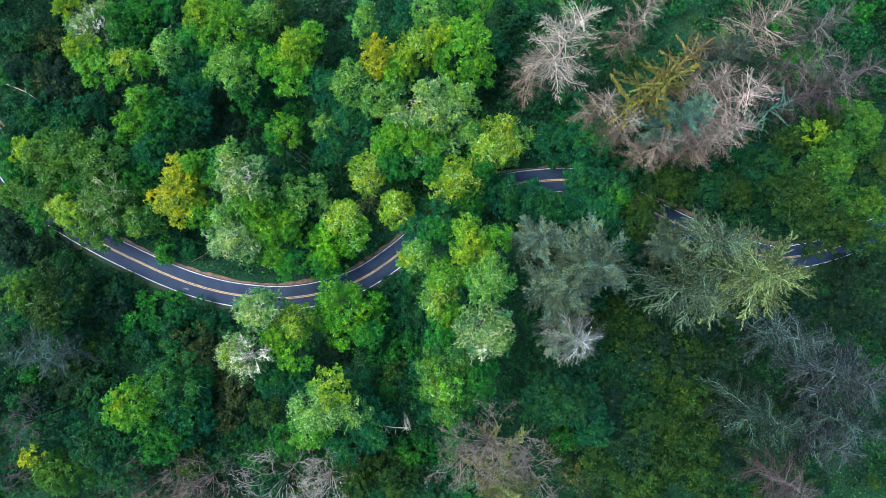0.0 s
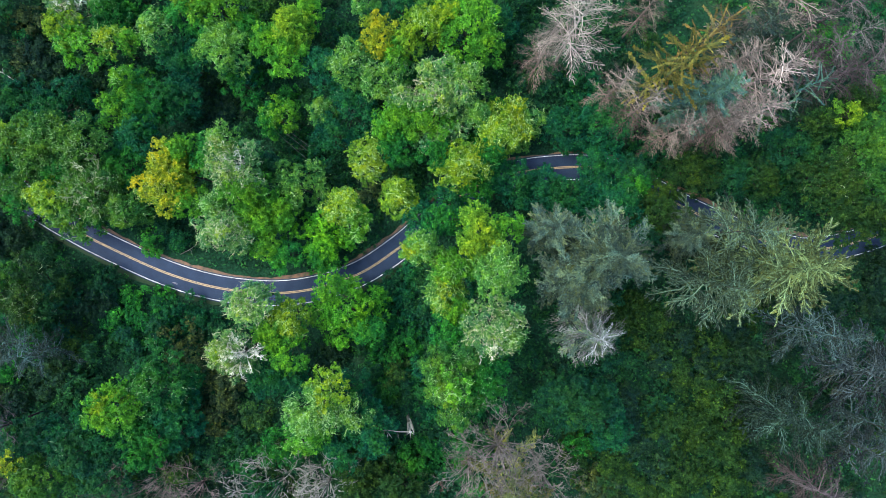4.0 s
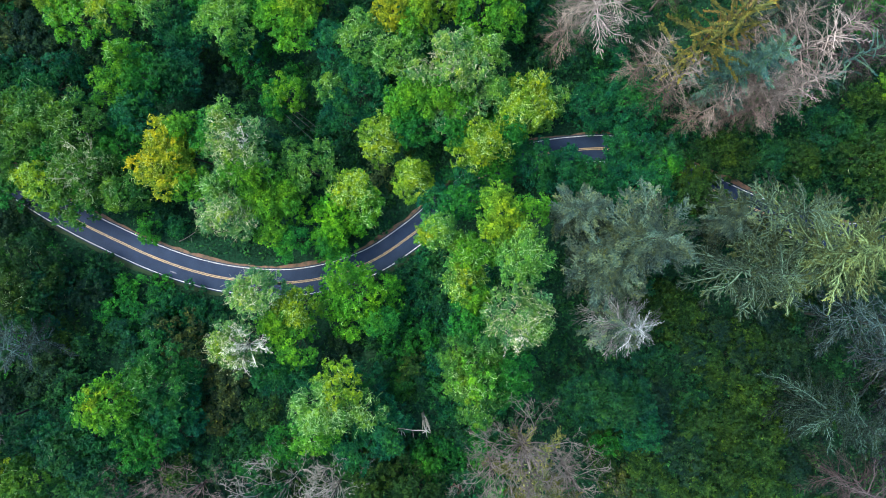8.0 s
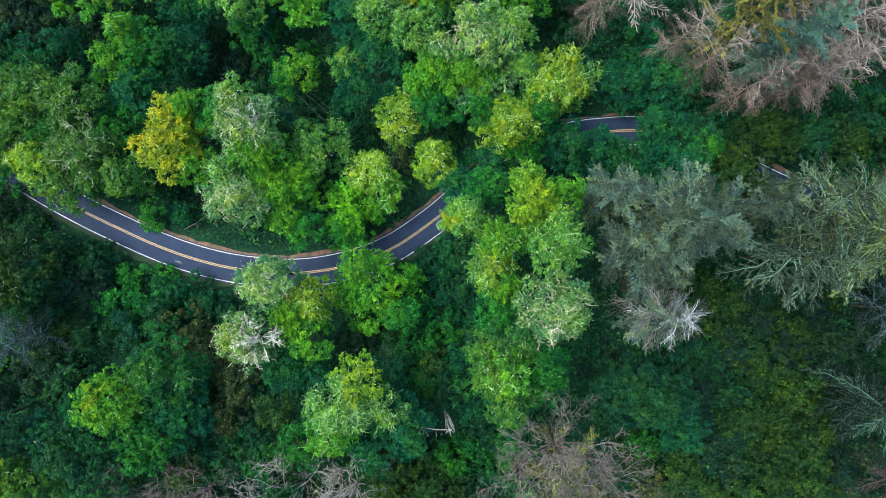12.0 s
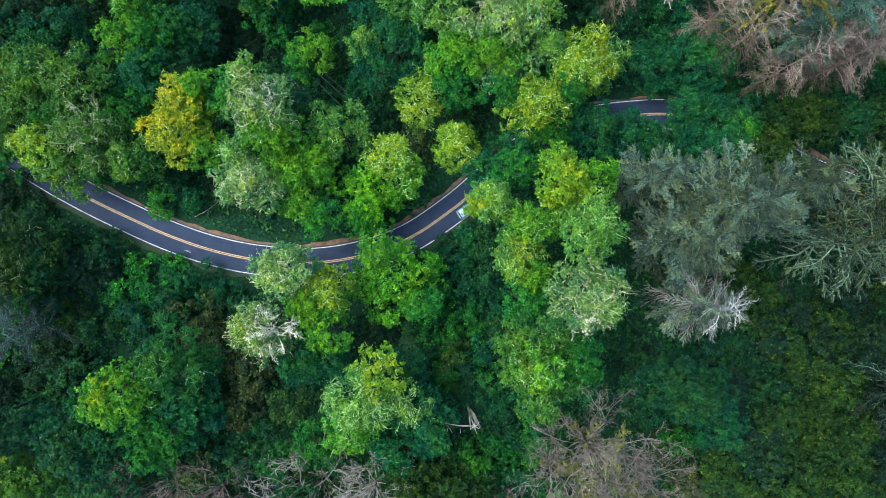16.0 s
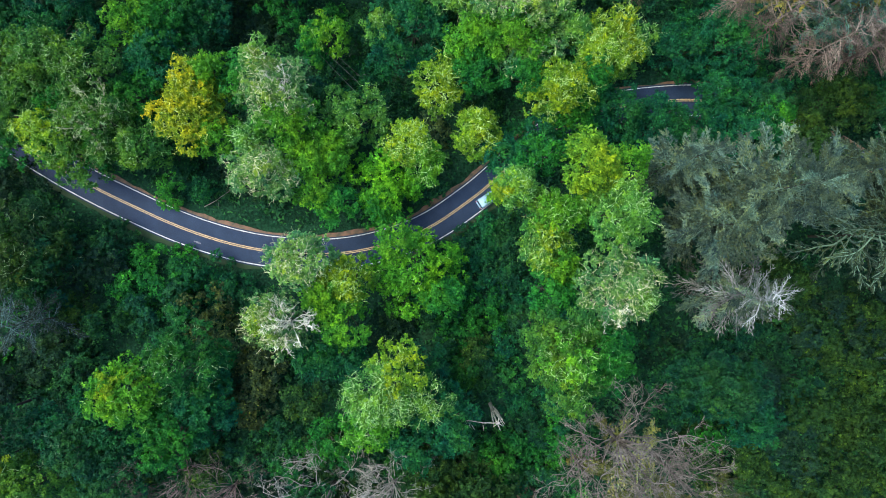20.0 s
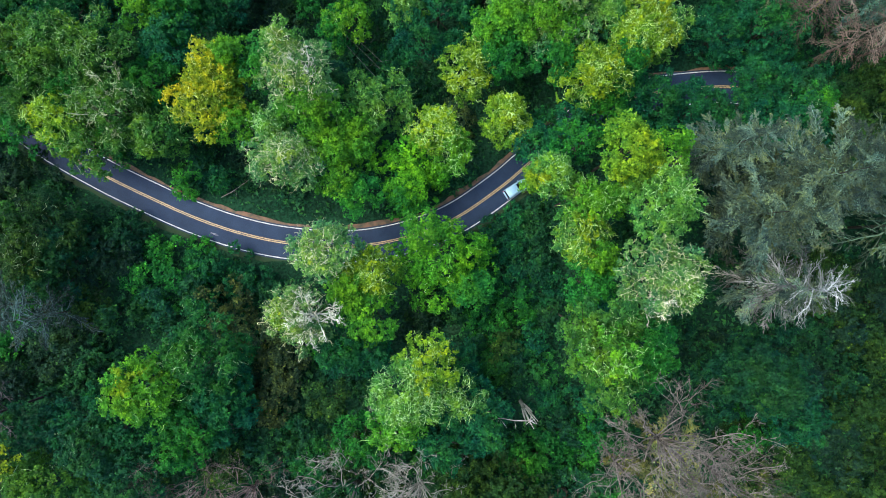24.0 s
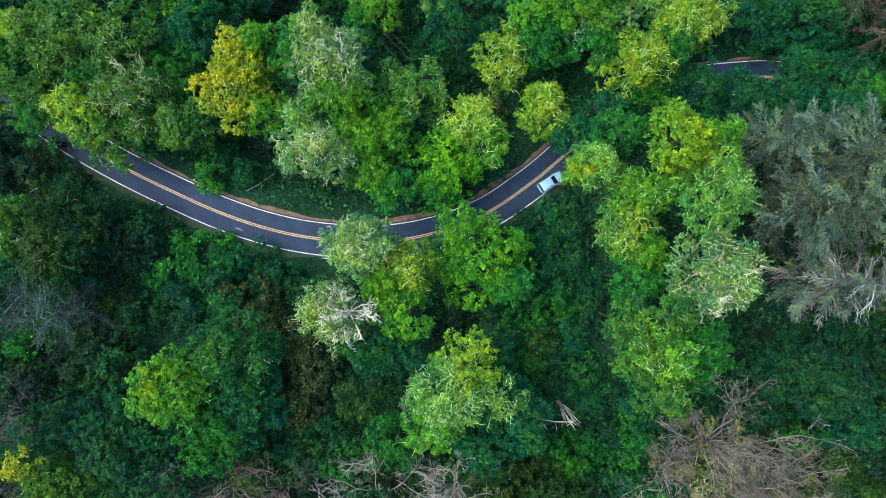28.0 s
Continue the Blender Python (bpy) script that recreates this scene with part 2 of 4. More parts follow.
ROAD = [(-114.6, 50.8), (-111.6, 38.8), (-108.4, 30.2), (-104.6, 22.8), (-101.3, 17.1), (-96.3, 11.5), (-89.3, 6.3), (-79.9, 0.9), (-71.3, -3.3), (-64.6, -6.3), (-57.9, -8.7), (-51.2, -10.4), (-44.6, -11.3), (-37.9, -11.6), (-31.2, -10.9), (-24.6, -9.2), (-17.9, -6.3), (-10.5, -1.2), (-5.9, 2.7), (-1.2, 6.7), (4.1, 10.8), (10.1, 13.7), (16.1, 15.2), (22.2, 16.0), (29.5, 16.3), (36.8, 15.1), (43.5, 12.1), (50.8, 8.1), (58.8, 4.3), (68.9, 0.4), (76.9, -1.9), (82.2, -1.9), (88.9, -0.7), (96.9, 2.0), (104.9, 6.1), (114.2, 12.8)]

LINE = glide(ROAD)


def off_road(x, y):
    """Distance from the road's middle line."""
    x, y = np.asarray(x, float).ravel(), np.asarray(y, float).ravel()
    best = np.full(len(x), 1e9)
    for p in LINE[::2]:
        best = np.minimum(best, (x - p[0]) ** 2 + (y - p[1]) ** 2)
    return np.sqrt(best)


def beside_road(x, y):
    """Distance from the road's middle line, plus on the downhill side to the north, minus uphill."""
    x, y = np.asarray(x, float).ravel(), np.asarray(y, float).ravel()
    p = LINE[::2]
    way = unit(np.gradient(p, axis=0))
    best, side = np.full(len(x), 1e9), np.ones(len(x))
    for (px, py), (dx, dy) in zip(p, way):
        q = (x - px) ** 2 + (y - py) ** 2
        near = q < best
        best = np.where(near, q, best)
        side = np.where(near, np.sign((y - py) * dx - (x - px) * dy), side)
    return np.sqrt(best) * side


def lift(x, y):
    """Height of the ground: a hillside that falls away north of the road and climbs south of it."""
    x, y = np.asarray(x, float).ravel(), np.asarray(y, float).ravel()
    d = beside_road(x, y)
    t = np.clip((np.abs(d) - 4.2) / 16, 0, 1)
    t = t * t * (3 - 2 * t)
    h = 1.5 * np.sin(x * 0.043 + 1.3) * np.cos(y * 0.051 + 0.4) + 0.8 * np.sin(x * 0.13 + y * 0.09) + 0.4 * np.cos(x * 0.31 - y * 0.23)
    away = np.maximum(np.abs(d) - 5, 0)
    fall = -14 * (1 - np.exp(-away * 0.030)) * (1 - 0.65 / (1 + np.exp(-(x - 28) / 6)))
    climb = 11 * (1 - np.exp(-away * 0.031)) * (1 - 0.55 / (1 + np.exp((x + 48) / 6)))
    return t * (h + 0.6) - 0.06 + np.where(d > 0, fall, climb)


def build_ground():
    xs = np.concatenate([[-3000, -700, -260], np.linspace(-150, 150, 141), [260, 700, 3000]])
    ys = np.concatenate([[-3000, -700, -220], np.linspace(-110, 110, 101), [220, 700, 3000]])
    gx, gy = np.meshgrid(xs, ys)
    z = lift(gx, gy)
    v = np.stack([gx.ravel(), gy.ravel(), z], 1)
    w = len(xs)
    f = [(j * w + i, j * w + i + 1, (j + 1) * w + i + 1, (j + 1) * w + i) for j in range(len(ys) - 1) for i in range(w - 1)]
    tagged(new("ground", solid("ground", v, f, FLOOR)), "forest floor of dark soil, litter and low growth", "ground", kind="structure")


def strip(a, b, z, thick=0.0, start=0, stop=None, wob=0.0, seed=1):
    """A ribbon along the road between the sideways offsets a and b (left is plus), with skirts of that thickness."""
    p = LINE[start:stop]
    d = unit(np.gradient(p, axis=0))
    n = np.stack([-d[:, 1], d[:, 0]], 1)
    rng = np.random.default_rng(seed)
    wa = np.convolve(rng.normal(size=len(p) + 4), np.ones(5) / 5, 'valid') * wob
    rows = []
    for o, h in ((a, z - thick), (a, z), (b, z), (b, z - thick)):
        q = p + n * (np.where(abs(o) == max(abs(a), abs(b)), o + np.sign(o) * wa, o)[:, None] if wob else o)
        rows.append(np.column_stack([q, np.full(len(q), h)]))
    v = np.stack(rows, 1).reshape(-1, 3)
    f = [(i * 4 + j, i * 4 + 4 + j, i * 4 + 5 + j, i * 4 + 1 + j) for i in range(len(p) - 1) for j in range(3)]
    return v, f


def build_road():
    road = new("road", solid("road", *strip(-3.05, 3.05, 0.03, 0.25), ASPHALT, False))
    tagged(road, "winding two-lane mountain road of dark blue-grey asphalt", "road", kind="structure")
    child("edge_line", solid("edge_line", *strip(2.67, 2.80, 0.036, 0.004), WHITE, False), road, label="white painted edge line")
    child("edge_line", solid("edge_line", *strip(-2.80, -2.67, 0.036, 0.004), WHITE, False), road, label="white painted edge line")
    child("centre_line", solid("centre_line", *strip(0.06, 0.22, 0.036, 0.004), YELLOW, False), road, label="yellow painted centre line")
    child("centre_line", solid("centre_line", *strip(-0.22, -0.06, 0.036, 0.004), YELLOW, False), road, label="yellow painted centre line")
    rng = np.random.default_rng(3)
    a = np.linspace(0, 2 * math.pi, 14, endpoint=False)
    q = 0.7 + 0.5 * rng.random(14)
    v = [(-60.6 + 0.75 * c * k - 0.1 * d * k, -9.4 - 0.22 * c * k + 0.2 * d * k, 0.0345) for c, d, k in zip(np.cos(a), np.sin(a), q)]
    child("scuff_mark", solid("scuff_mark", v, [tuple(range(14))], SCUFF, False), road, label="pale scuffed patch on the asphalt")
    sh = new("shoulder", solid("shoulder", *strip(3.05, 3.65, 0.012, 0.2, wob=0.8), DIRT, False))
    tagged(sh, "reddish clay shoulder with leaf litter beside the road", "road shoulder", kind="structure")
    ve = new("verge", solid("verge", *strip(-3.8, -3.05, 0.010, 0.2, wob=0.6, seed=4), VERGE, False))
    tagged(ve, "narrow grassy verge with dry leaves along the road", "verge", kind="structure")


build_ground()
build_road()


# ---------- plants ----------
def lobe_points(rng, r, dens, size, reach=1.2):
    """Leaves of one rounded clump of foliage of radius r: tufts on a loose, bumpy dome."""
    area = 2 * np.pi * r * r * 1.15
    total = int(area * dens)
    k = max(8, int(area / 0.75))
    z = 1 - rng.random(k) * reach
    a = rng.random(k) * 2 * np.pi
    s = np.sqrt(np.maximum(0, 1 - z * z))
    d = np.stack([s * np.cos(a), s * np.sin(a), z], 1)
    grow = 0.70 + 0.45 * rng.random(k)
    tc = d * r * grow[:, None] * np.array([1, 1, 0.9])
    pick = rng.integers(0, k, total)
    c = tc[pick] + rng.normal(size=(total, 3)) * np.array([0.21, 0.21, 0.17])
    n = unit(d[pick] * 0.6 + np.array([0, 0, 0.6]) + rng.normal(size=(total, 3)) * 0.55)
    return c, n, size * (0.55 + 0.9 * rng.random(total))


def crown_lobes(rng, r, height, count, flat=0.62):
    """Centres and radii of the clumps that make up a low bush of radius r whose top is at height."""
    out = [(0.0, 0.0, height - 0.42 * r, 0.42 * r)]
    turn = rng.random() * 6.28
    for i in range(count):
        a = turn + i * 2.4 + rng.normal() * 0.25
        q = (0.38 + 0.36 * rng.random()) * r
        lr = (0.27 + 0.15 * rng.random()) * r
        out.append((q * math.cos(a), q * math.sin(a), height - 0.42 * r - q * flat - rng.random() * 0.3 * r, lr))
    return out


def egg_lobes(rng, r, height, count, deep=1.0):
    """Centres and radii of the clumps of a tall rounded crown: they sit on an egg, close at the top and wider below."""
    out = [(0.05 * r * rng.normal(), 0.05 * r * rng.normal(), height - 0.30 * r, 0.30 * r)]
    turn = rng.random() * 6.28
    lean = rng.normal(size=2) * 0.10 * r
    skew = 1 + np.clip(0.18 * rng.normal(size=2), -0.25, 0.25)
    for i in range(count):
        u = (i + 0.8) / count
        phi = 2.0 * u ** 0.62
        a = turn + i * 2.39996 + rng.normal() * 0.22
        lr = (0.16 + 0.17 * rng.random() ** 1.4) * r
        q = (r - 0.7 * lr) * math.sin(min(phi, 1.75)) * (0.62 + 0.43 * rng.random())
        z = height - 0.36 * r - deep * r * 0.66 * (1 - math.cos(phi)) + 0.16 * r * rng.normal()
        fall = 1 - (height - z) / (2.2 * r)
        out.append((q * math.cos(a) * skew[0] + lean[0] * fall, q * math.sin(a) * skew[1] + lean[1] * fall, z, lr))
    return out


def twig_quads(rng, lobes, number, thick):
    """Bare pale twigs that fork and curl out of the upper side of the clumps."""
    ls = np.array(lobes)
    high = ls[:, 2] - ls[:, 2].min()
    share = (0.1 + high / max(high.max(), 0.1)) * ls[:, 3] ** 2
    at = ls[rng.choice(len(ls), number, p=share / share.sum())]
    d = unit(rng.normal(size=(number, 3)) + np.array([0, 0, 1.1]))
    p = at[:, :3] + d * at[:, 3:] * (0.72 + 0.3 * rng.random((number, 1)))
    way = unit(d * 0.8 + rng.normal(size=(number, 3)) * 0.9)
    ln = (0.30 + 0.55 * rng.random((number, 1)) ** 2)
    th = thick * (0.6 + 0.7 * rng.random(number))
    out = []
    for k in range(3):
        way = unit(way + rng.normal(size=(number, 3)) * 0.5)
        q = p + way * ln * (1 - 0.2 * k)
        out.append(struts(p, q, th * (1 - 0.25 * k), th * (0.75 - 0.25 * k)))
        side = unit(way + rng.normal(size=(number, 3)) * 0.9)
        pick = rng.random(number) < 0.5
        out.append(struts(q[pick], (q + side * ln * 0.7)[pick], th[pick] * 0.6, th[pick] * 0.3))
        p = q
    return np.concatenate(out)


COUNT = [0]


PLANTED = []


def next_rng(x, y, r):
    PLANTED.append((x, y, r))
    COUNT[0] += 1
    return np.random.default_rng(1000 + COUNT[0])


def broadleaf(x, y, top, r, colour, twigs=0, words="", lobes=0, dens=21.0, leaf=0.36):
    """A broadleaf tree: trunk, limbs that fork into the crown, a crown of leafy clumps, and bare twigs where they show."""
    rng = next_rng(x, y, r)
    g = float(lift(x, y)[0])
    h = top - g
    tree = new("broadleaf_tree")
    tree.location = (x, y, g)
    tagged(tree, words or "broadleaf tree with a " + CROWN_WORDS[colour] + " crown", "tree", "broadleaf woodland", "thing")
    ls = egg_lobes(rng, r, h, lobes or int(13 + 2.2 * r), min(1.8, max(1.0, h / (3.6 * r))))
    tr = 0.07 + 0.026 * r
    fork = max(1.0, h - 1.7 * r)
    sway = rng.normal(size=2) * 0.25
    path = [(0, 0, -0.4), (0, 0, 0.3), (sway[0], sway[1], fork * 0.6), (0.3 * sway[0], 0.3 * sway[1], fork), (0, 0, h - 0.7 * r)]
    child("trunk", tubes("trunk", [tube(path, [tr * 1.5, tr * 1.1, tr * 0.9, tr * 0.7, tr * 0.3], 7)], BARK), tree)
    for cx, cy, cz, lr in ls[3::3][:8]:
        z0 = fork * (0.75 + 0.25 * rng.random())
        p = [(0.3 * sway[0], 0.3 * sway[1], z0), (cx * 0.45, cy * 0.45, z0 + (cz - z0) * 0.4), (cx, cy, cz + 0.35 * lr)]
        child("limb", tubes("limb", [tube(p, [tr * 0.5, tr * 0.36, tr * 0.12], 5)], BARK), tree)
    parts = []
    for cx, cy, cz, lr in ls:
        c, n, s = lobe_points(rng, lr, dens, leaf)
        parts.append(leaf_faces(rng, c + np.array([cx, cy, cz]), n, s))
    shade = 0.85 + 0.3 * rng.random()
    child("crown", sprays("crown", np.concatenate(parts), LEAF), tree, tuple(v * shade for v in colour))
    if twigs:
        tone = (1.0, 0.98, 0.86) if colour == SILVER else tuple(0.45 + 2.6 * v for v in colour)
        child("twig_spray", sprays("twig_spray", twig_quads(rng, ls, int(twigs * 4.0), 0.027), TWIG, 4), tree, tone, "pale lichen-covered bare twigs", kind="stuff")
    return tree


def shrub(x, y, top, r, colour, words=""):
    """A low bush: short stems and a rounded mass of leaves."""
    rng = next_rng(x, y, r)
    g = float(lift(x, y)[0])
    h = max(top - g, 0.8)
    bush = new("shrub")
    bush.location = (x, y, g)
    tagged(bush, words or CROWN_WORDS[colour] + " understorey shrub on the forest floor", "shrub", "understorey shrubs", "thing")
    ls = egg_lobes(rng, r, h, int(9 + 0.8 * r), 0.55)
    stems = [tube([(0.1 * i - 0.2, 0.1 * rng.normal(), -0.3), (cx * 0.4, cy * 0.4, cz * 0.5), (cx, cy, cz + 0.2 * lr)], [0.09, 0.06, 0.02], 4)
             for i, (cx, cy, cz, lr) in enumerate(ls[:3])]
    for st in stems:
        child("stem", tubes("stem", [st], BARK), bush)
    parts = []
    for cx, cy, cz, lr in ls:
        c, n, s = lobe_points(rng, lr, 19.0, 0.40)
        parts.append(leaf_faces(rng, c + np.array([cx, cy, cz]), n, s))
    shade = 0.8 + 0.4 * rng.random()
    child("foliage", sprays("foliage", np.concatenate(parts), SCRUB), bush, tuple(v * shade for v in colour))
    return bush


# conifer branches, one metre of reach each, shared by the trees
BOUGH_FORM = {  # stem thickness, side twigs, their length at the root and at the tip, spread sideways, small twigs on each
    "dead": (0.0160, 12, 0.16, 0.05, 0.75, 2), "twiggy": (0.0140, 22, 0.16, 0.08, 0.95, 3), "plume": (0.0060, 0, 0, 0, 0, 0),
    "ribbed": (0.0160, 10, 0.18, 0.10, 0.80, 2), "live": (0.0085, 18, 0.13, 0.08, 1.1, 1)}


def bough(rng, kind):
    """A drooping bough that reaches along x; dead boughs are bare, living ones feathered with needles."""
    thick, number, root, end, wide, small = BOUGH_FORM[kind]
    straight = kind in ("dead", "plume")
    bend = rng.normal() * (0.06 if straight else 0.11)
    t = np.linspace(0, 1, 9)
    stray = np.cumsum(rng.normal(size=9)) * (0.009 if straight else 0.018)
    path = np.stack([t, bend * np.sin(t * 3.0) + stray - stray[0], 0.10 * np.sin(t * 3.1) - 0.20 * t * t + 0.20 * t ** 3 + 0.012 * rng.normal(size=9)], 1)
    wood = [(path, thick * (1.12 - t), 4)]
    spots, ways = [], []

    def feather(o, e, m, loose):
        q = rng.random((m, 1))
        spots.append(o + (e - o) * q + rng.normal(size=(m, 3)) * loose * np.array([1, 1, 0.8]) - np.array([0, 0, 0.010]))
        ways.append(unit(e - o) + rng.normal(size=(m, 3)) * 0.55)

    for i in range(number):
        s = 0.16 + 0.82 * (i + rng.random()) / number
        o = np.array([np.interp(s, t, path[:, k]) for k in range(3)])
        side = 1 if i % 2 else -1
        ln = (root * (1.05 - s) + end) * (0.6 + 0.8 * rng.random())
        way = unit(np.array([0.85 + 0.3 * rng.random(), side * wide * (0.7 + 0.5 * rng.random()), -0.06 + 0.14 * rng.normal()]))
        tip = o + way * ln + np.array([0.03, 0, -0.03 * rng.random()])
        mid = o + way * ln * 0.5 + rng.normal(size=3) * 0.10 * ln
        wood.append(([o, mid, tip], [thick * 0.6, thick * 0.46, thick * 0.2], 3))
        if kind == "ribbed":
            feather(o, tip, 13, 0.009)
        elif kind == "live":
            feather(mid, tip, 8, 0.012)
            feather(tip - way * 0.03, tip + way * 0.03, 12, 0.022)
        for q in (0.35, 0.6, 0.8)[:small]:
            w2 = unit(way + rng.normal(size=3) * 0.5)
            o2 = o + (tip - o) * q
            e2 = o2 + w2 * ln * 0.45
            wood.append(([o2, e2], [thick * 0.36, thick * 0.16], 3))
            if kind in ("ribbed", "live"):
                feather(o2, e2, 8, 0.010)
    for k in range(8):
        if kind in ("ribbed", "live"):
            feather(path[k], path[k + 1], 10, 0.012)
        elif kind == "plume":
            feather(path[k], path[k + 1], 34, 0.020)
    wood_me = grown("bough", wood, DEADWOOD)
    if not spots:
        return wood_me, None
    c = np.concatenate(spots)
    face = unit(np.array([0, 0, 1.0]) + rng.normal(size=c.shape) * 0.45)
    size = {"plume": 0.048, "ribbed": 0.044, "live": 0.050}[kind]
    return wood_me, sprays("needles", leaf_faces(rng, c, face, size * (0.6 + 0.8 * rng.random(len(c))), 0.45, np.concatenate(ways)), NEEDLE)


BOUGHS = {k: [bough(np.random.default_rng(40 + i), k) for i in range(9)] for k in BOUGH_FORM}


def conifer(x, y, top, r, colour, kind="dead", number=0, low=0.22, words="", power=0.55, below=None):
    """A conifer: straight trunk, boughs in loose whorls from the height share low up to the tip, of the colour below further down."""
    rng = next_rng(x, y, r * 0.45)
    g = float(lift(x, y)[0])
    h = top - g
    bare = kind in ("dead", "twiggy")
    tree = new("dead_conifer" if bare else "conifer")
    tree.location = (x, y, g)
    tagged(tree, words or NEEDLE_WORDS[colour], "tree", "dead conifer stand" if bare else "living conifers", "thing")
    number = number or 84
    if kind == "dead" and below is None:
        below = tuple(v * w for v, w in zip(colour, (0.72, 0.66, 0.62)))  # shade painted in: lower limbs get a darker, browner copy of the colour
    tr = 0.08 + 0.004 * h
    sway = rng.normal(size=2) * 0.3
    tone = tuple(v * 0.6 for v in colour) if bare else (0.13, 0.14, 0.12)
    child("trunk", tubes("trunk", [tube([(0, 0, -0.5), (0, 0, 0.4), (*sway, h * 0.5), (0, 0, h)], [tr * 1.6, tr * 1.2, tr * 0.7, 0.02], 7)], DEADWOOD), tree, tone)
    for i in range(number):
        s = (i + 0.5 * rng.random()) / number
        z = h * (1 - (1 - low) * s ** 1.25) - 0.15
        reach = r * (0.14 + 0.86 * s ** power) * ((0.62 + 0.5 * rng.random()) if bare else (0.5 + 0.6 * rng.random()))
        if s > 0.75:
            reach *= 1.0 - 0.8 * (s - 0.75)
        a = i * 2.39996 + rng.normal() * 0.35
        pitch = 0.60 - 0.85 * s + rng.normal() * 0.14
        form = "twiggy" if kind == "dead" and s > 0.42 + 0.2 * rng.random() else kind
        wood, needles = BOUGHS[form][rng.integers(0, 9)]
        m = Matrix.LocRotScale((sway[0] * 0.6, sway[1] * 0.6, z), Euler((rng.normal() * 0.3, -pitch, a)), (reach, reach * (0.8 + 0.4 * rng.random()), reach))
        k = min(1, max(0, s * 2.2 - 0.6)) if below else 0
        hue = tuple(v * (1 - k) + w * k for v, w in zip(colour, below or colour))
        shade = (0.42 + 1.5 * rng.random() ** 2) if bare else 0.5 + 1.1 * rng.random() ** 2
        rib = {"ribbed": 7.5, "plume": 3.0}.get(kind, 6.0)
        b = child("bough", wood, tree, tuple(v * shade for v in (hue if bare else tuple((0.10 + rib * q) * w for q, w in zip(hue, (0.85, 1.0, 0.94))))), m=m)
        if needles:
            child("needles", needles, b, tuple(v * shade for v in hue), kind="stuff")
    return tree


def forked(rng, o, way, length, radius, level, pieces):
    """A crooked branch that forks again and again, finer each time, and turns up to the light."""
    path = [np.asarray(o, float)]
    steps = 5 if level == 0 else 4 if level == 1 else 3
    for _ in range(steps - 1):
        way = unit(way + rng.normal(size=3) * 0.30 + np.array([0, 0, 0.10]))
        path.append(path[-1] + way * length / (steps - 1))
    t = np.linspace(0, 1, steps)
    pieces.append((path, radius * (1.0 - 0.6 * t), 4 if level == 0 else 3))
    if level == 3:
        return
    for k in range((6, 5, 3)[level]):
        q = 0.25 + 0.75 * (k + rng.random()) / (6, 5, 3)[level]
        at = np.array([np.interp(q, t, np.array(path)[:, c]) for c in range(3)])
        side = unit(way * 0.9 + rng.normal(size=3) * 0.62 + np.array([0, 0, 0.15]))
        forked(rng, at, side, length * (0.30 + 0.22 * rng.random()) * (1.15 - 0.3 * q), radius * (0.82 - 0.2 * q), level + 1, pieces)


def bare_tree(x, y, top, r, colour, number=12, stout=1.0, words=""):
    """A leafless broadleaf tree: crooked limbs that fork into sprays of fine twigs."""
    rng = next_rng(x, y, r)
    g = float(lift(x, y)[0])
    h = top - g
    tree = new("bare_tree")
    tree.location = (x, y, g)
    tagged(tree, words or NEEDLE_WORDS[colour], "tree", "leafless trees", "thing")
    tr = 0.10 + 0.02 * r
    fork = h - 1.3 * r
    child("trunk", tubes("trunk", [tube([(0, 0, -0.4), (0.1, 0, fork * 0.5), (0, 0.1, fork), (0, 0, h - 0.7 * r)], [tr * 1.2, tr * 0.9, tr * 0.7, tr * 0.3], 7)], DEADWOOD), tree, tuple(min(0.25, v * 0.4) for v in colour))
    for i in range(number):
        a = i * 2.4 + rng.normal() * 0.3
        out = ((i + 0.5) / number) ** 0.6
        z0 = fork + (h - 0.9 * r - fork) * (1 - out) + 0.1 * r * rng.normal()
        q = 0.42 * r * out * (0.7 + 0.6 * rng.random())
        foot = np.array([q * math.cos(a), q * math.sin(a), z0])
        girth = (0.034 + 0.0055 * r) * stout
        pieces = [([(0, 0, z0 - 0.55 * r), foot * np.array([0.6, 0.6, 1]) - np.array([0, 0, 0.25 * r]), foot], [girth * 1.15, girth, girth * 0.9], 4)]
        way = unit(np.array([out * math.cos(a), out * math.sin(a), 1.0 - 0.5 * out]) + rng.normal(size=3) * 0.15)
        forked(rng, foot, way, r * (0.62 + 0.28 * rng.random()), girth * 0.85, 0, pieces)
        shade = 0.55 + 0.9 * rng.random()
        child("limb", grown("limb", pieces, DEADWOOD), tree, tuple(v * shade for v in colour))
    return tree


def log(points, radius, tone, words, name="dead_branch", forks=()):
    """A bare pale stem through points, with side stems."""
    pts = [np.array(p, float) for p in points]
    n = len(pts)
    pieces = [(pts, [radius * (1 - 0.7 * i / (n - 1)) for i in range(n)], 6)]
    for at, way, ln in forks:
        o = pts[0] + (pts[-1] - pts[0]) * at
        w = unit(np.array(way, float))
        pieces.append(([o, o + w * ln * 0.5 + np.array([0.1, 0.05, 0.1]), o + w * ln], [radius * 0.5, radius * 0.4, radius * 0.12], 4))
    ob = new(name, grown(name, pieces, DEADWOOD))
    ob.color = (*tone, 1)
    return tagged(ob, words, "dead wood", kind="thing")



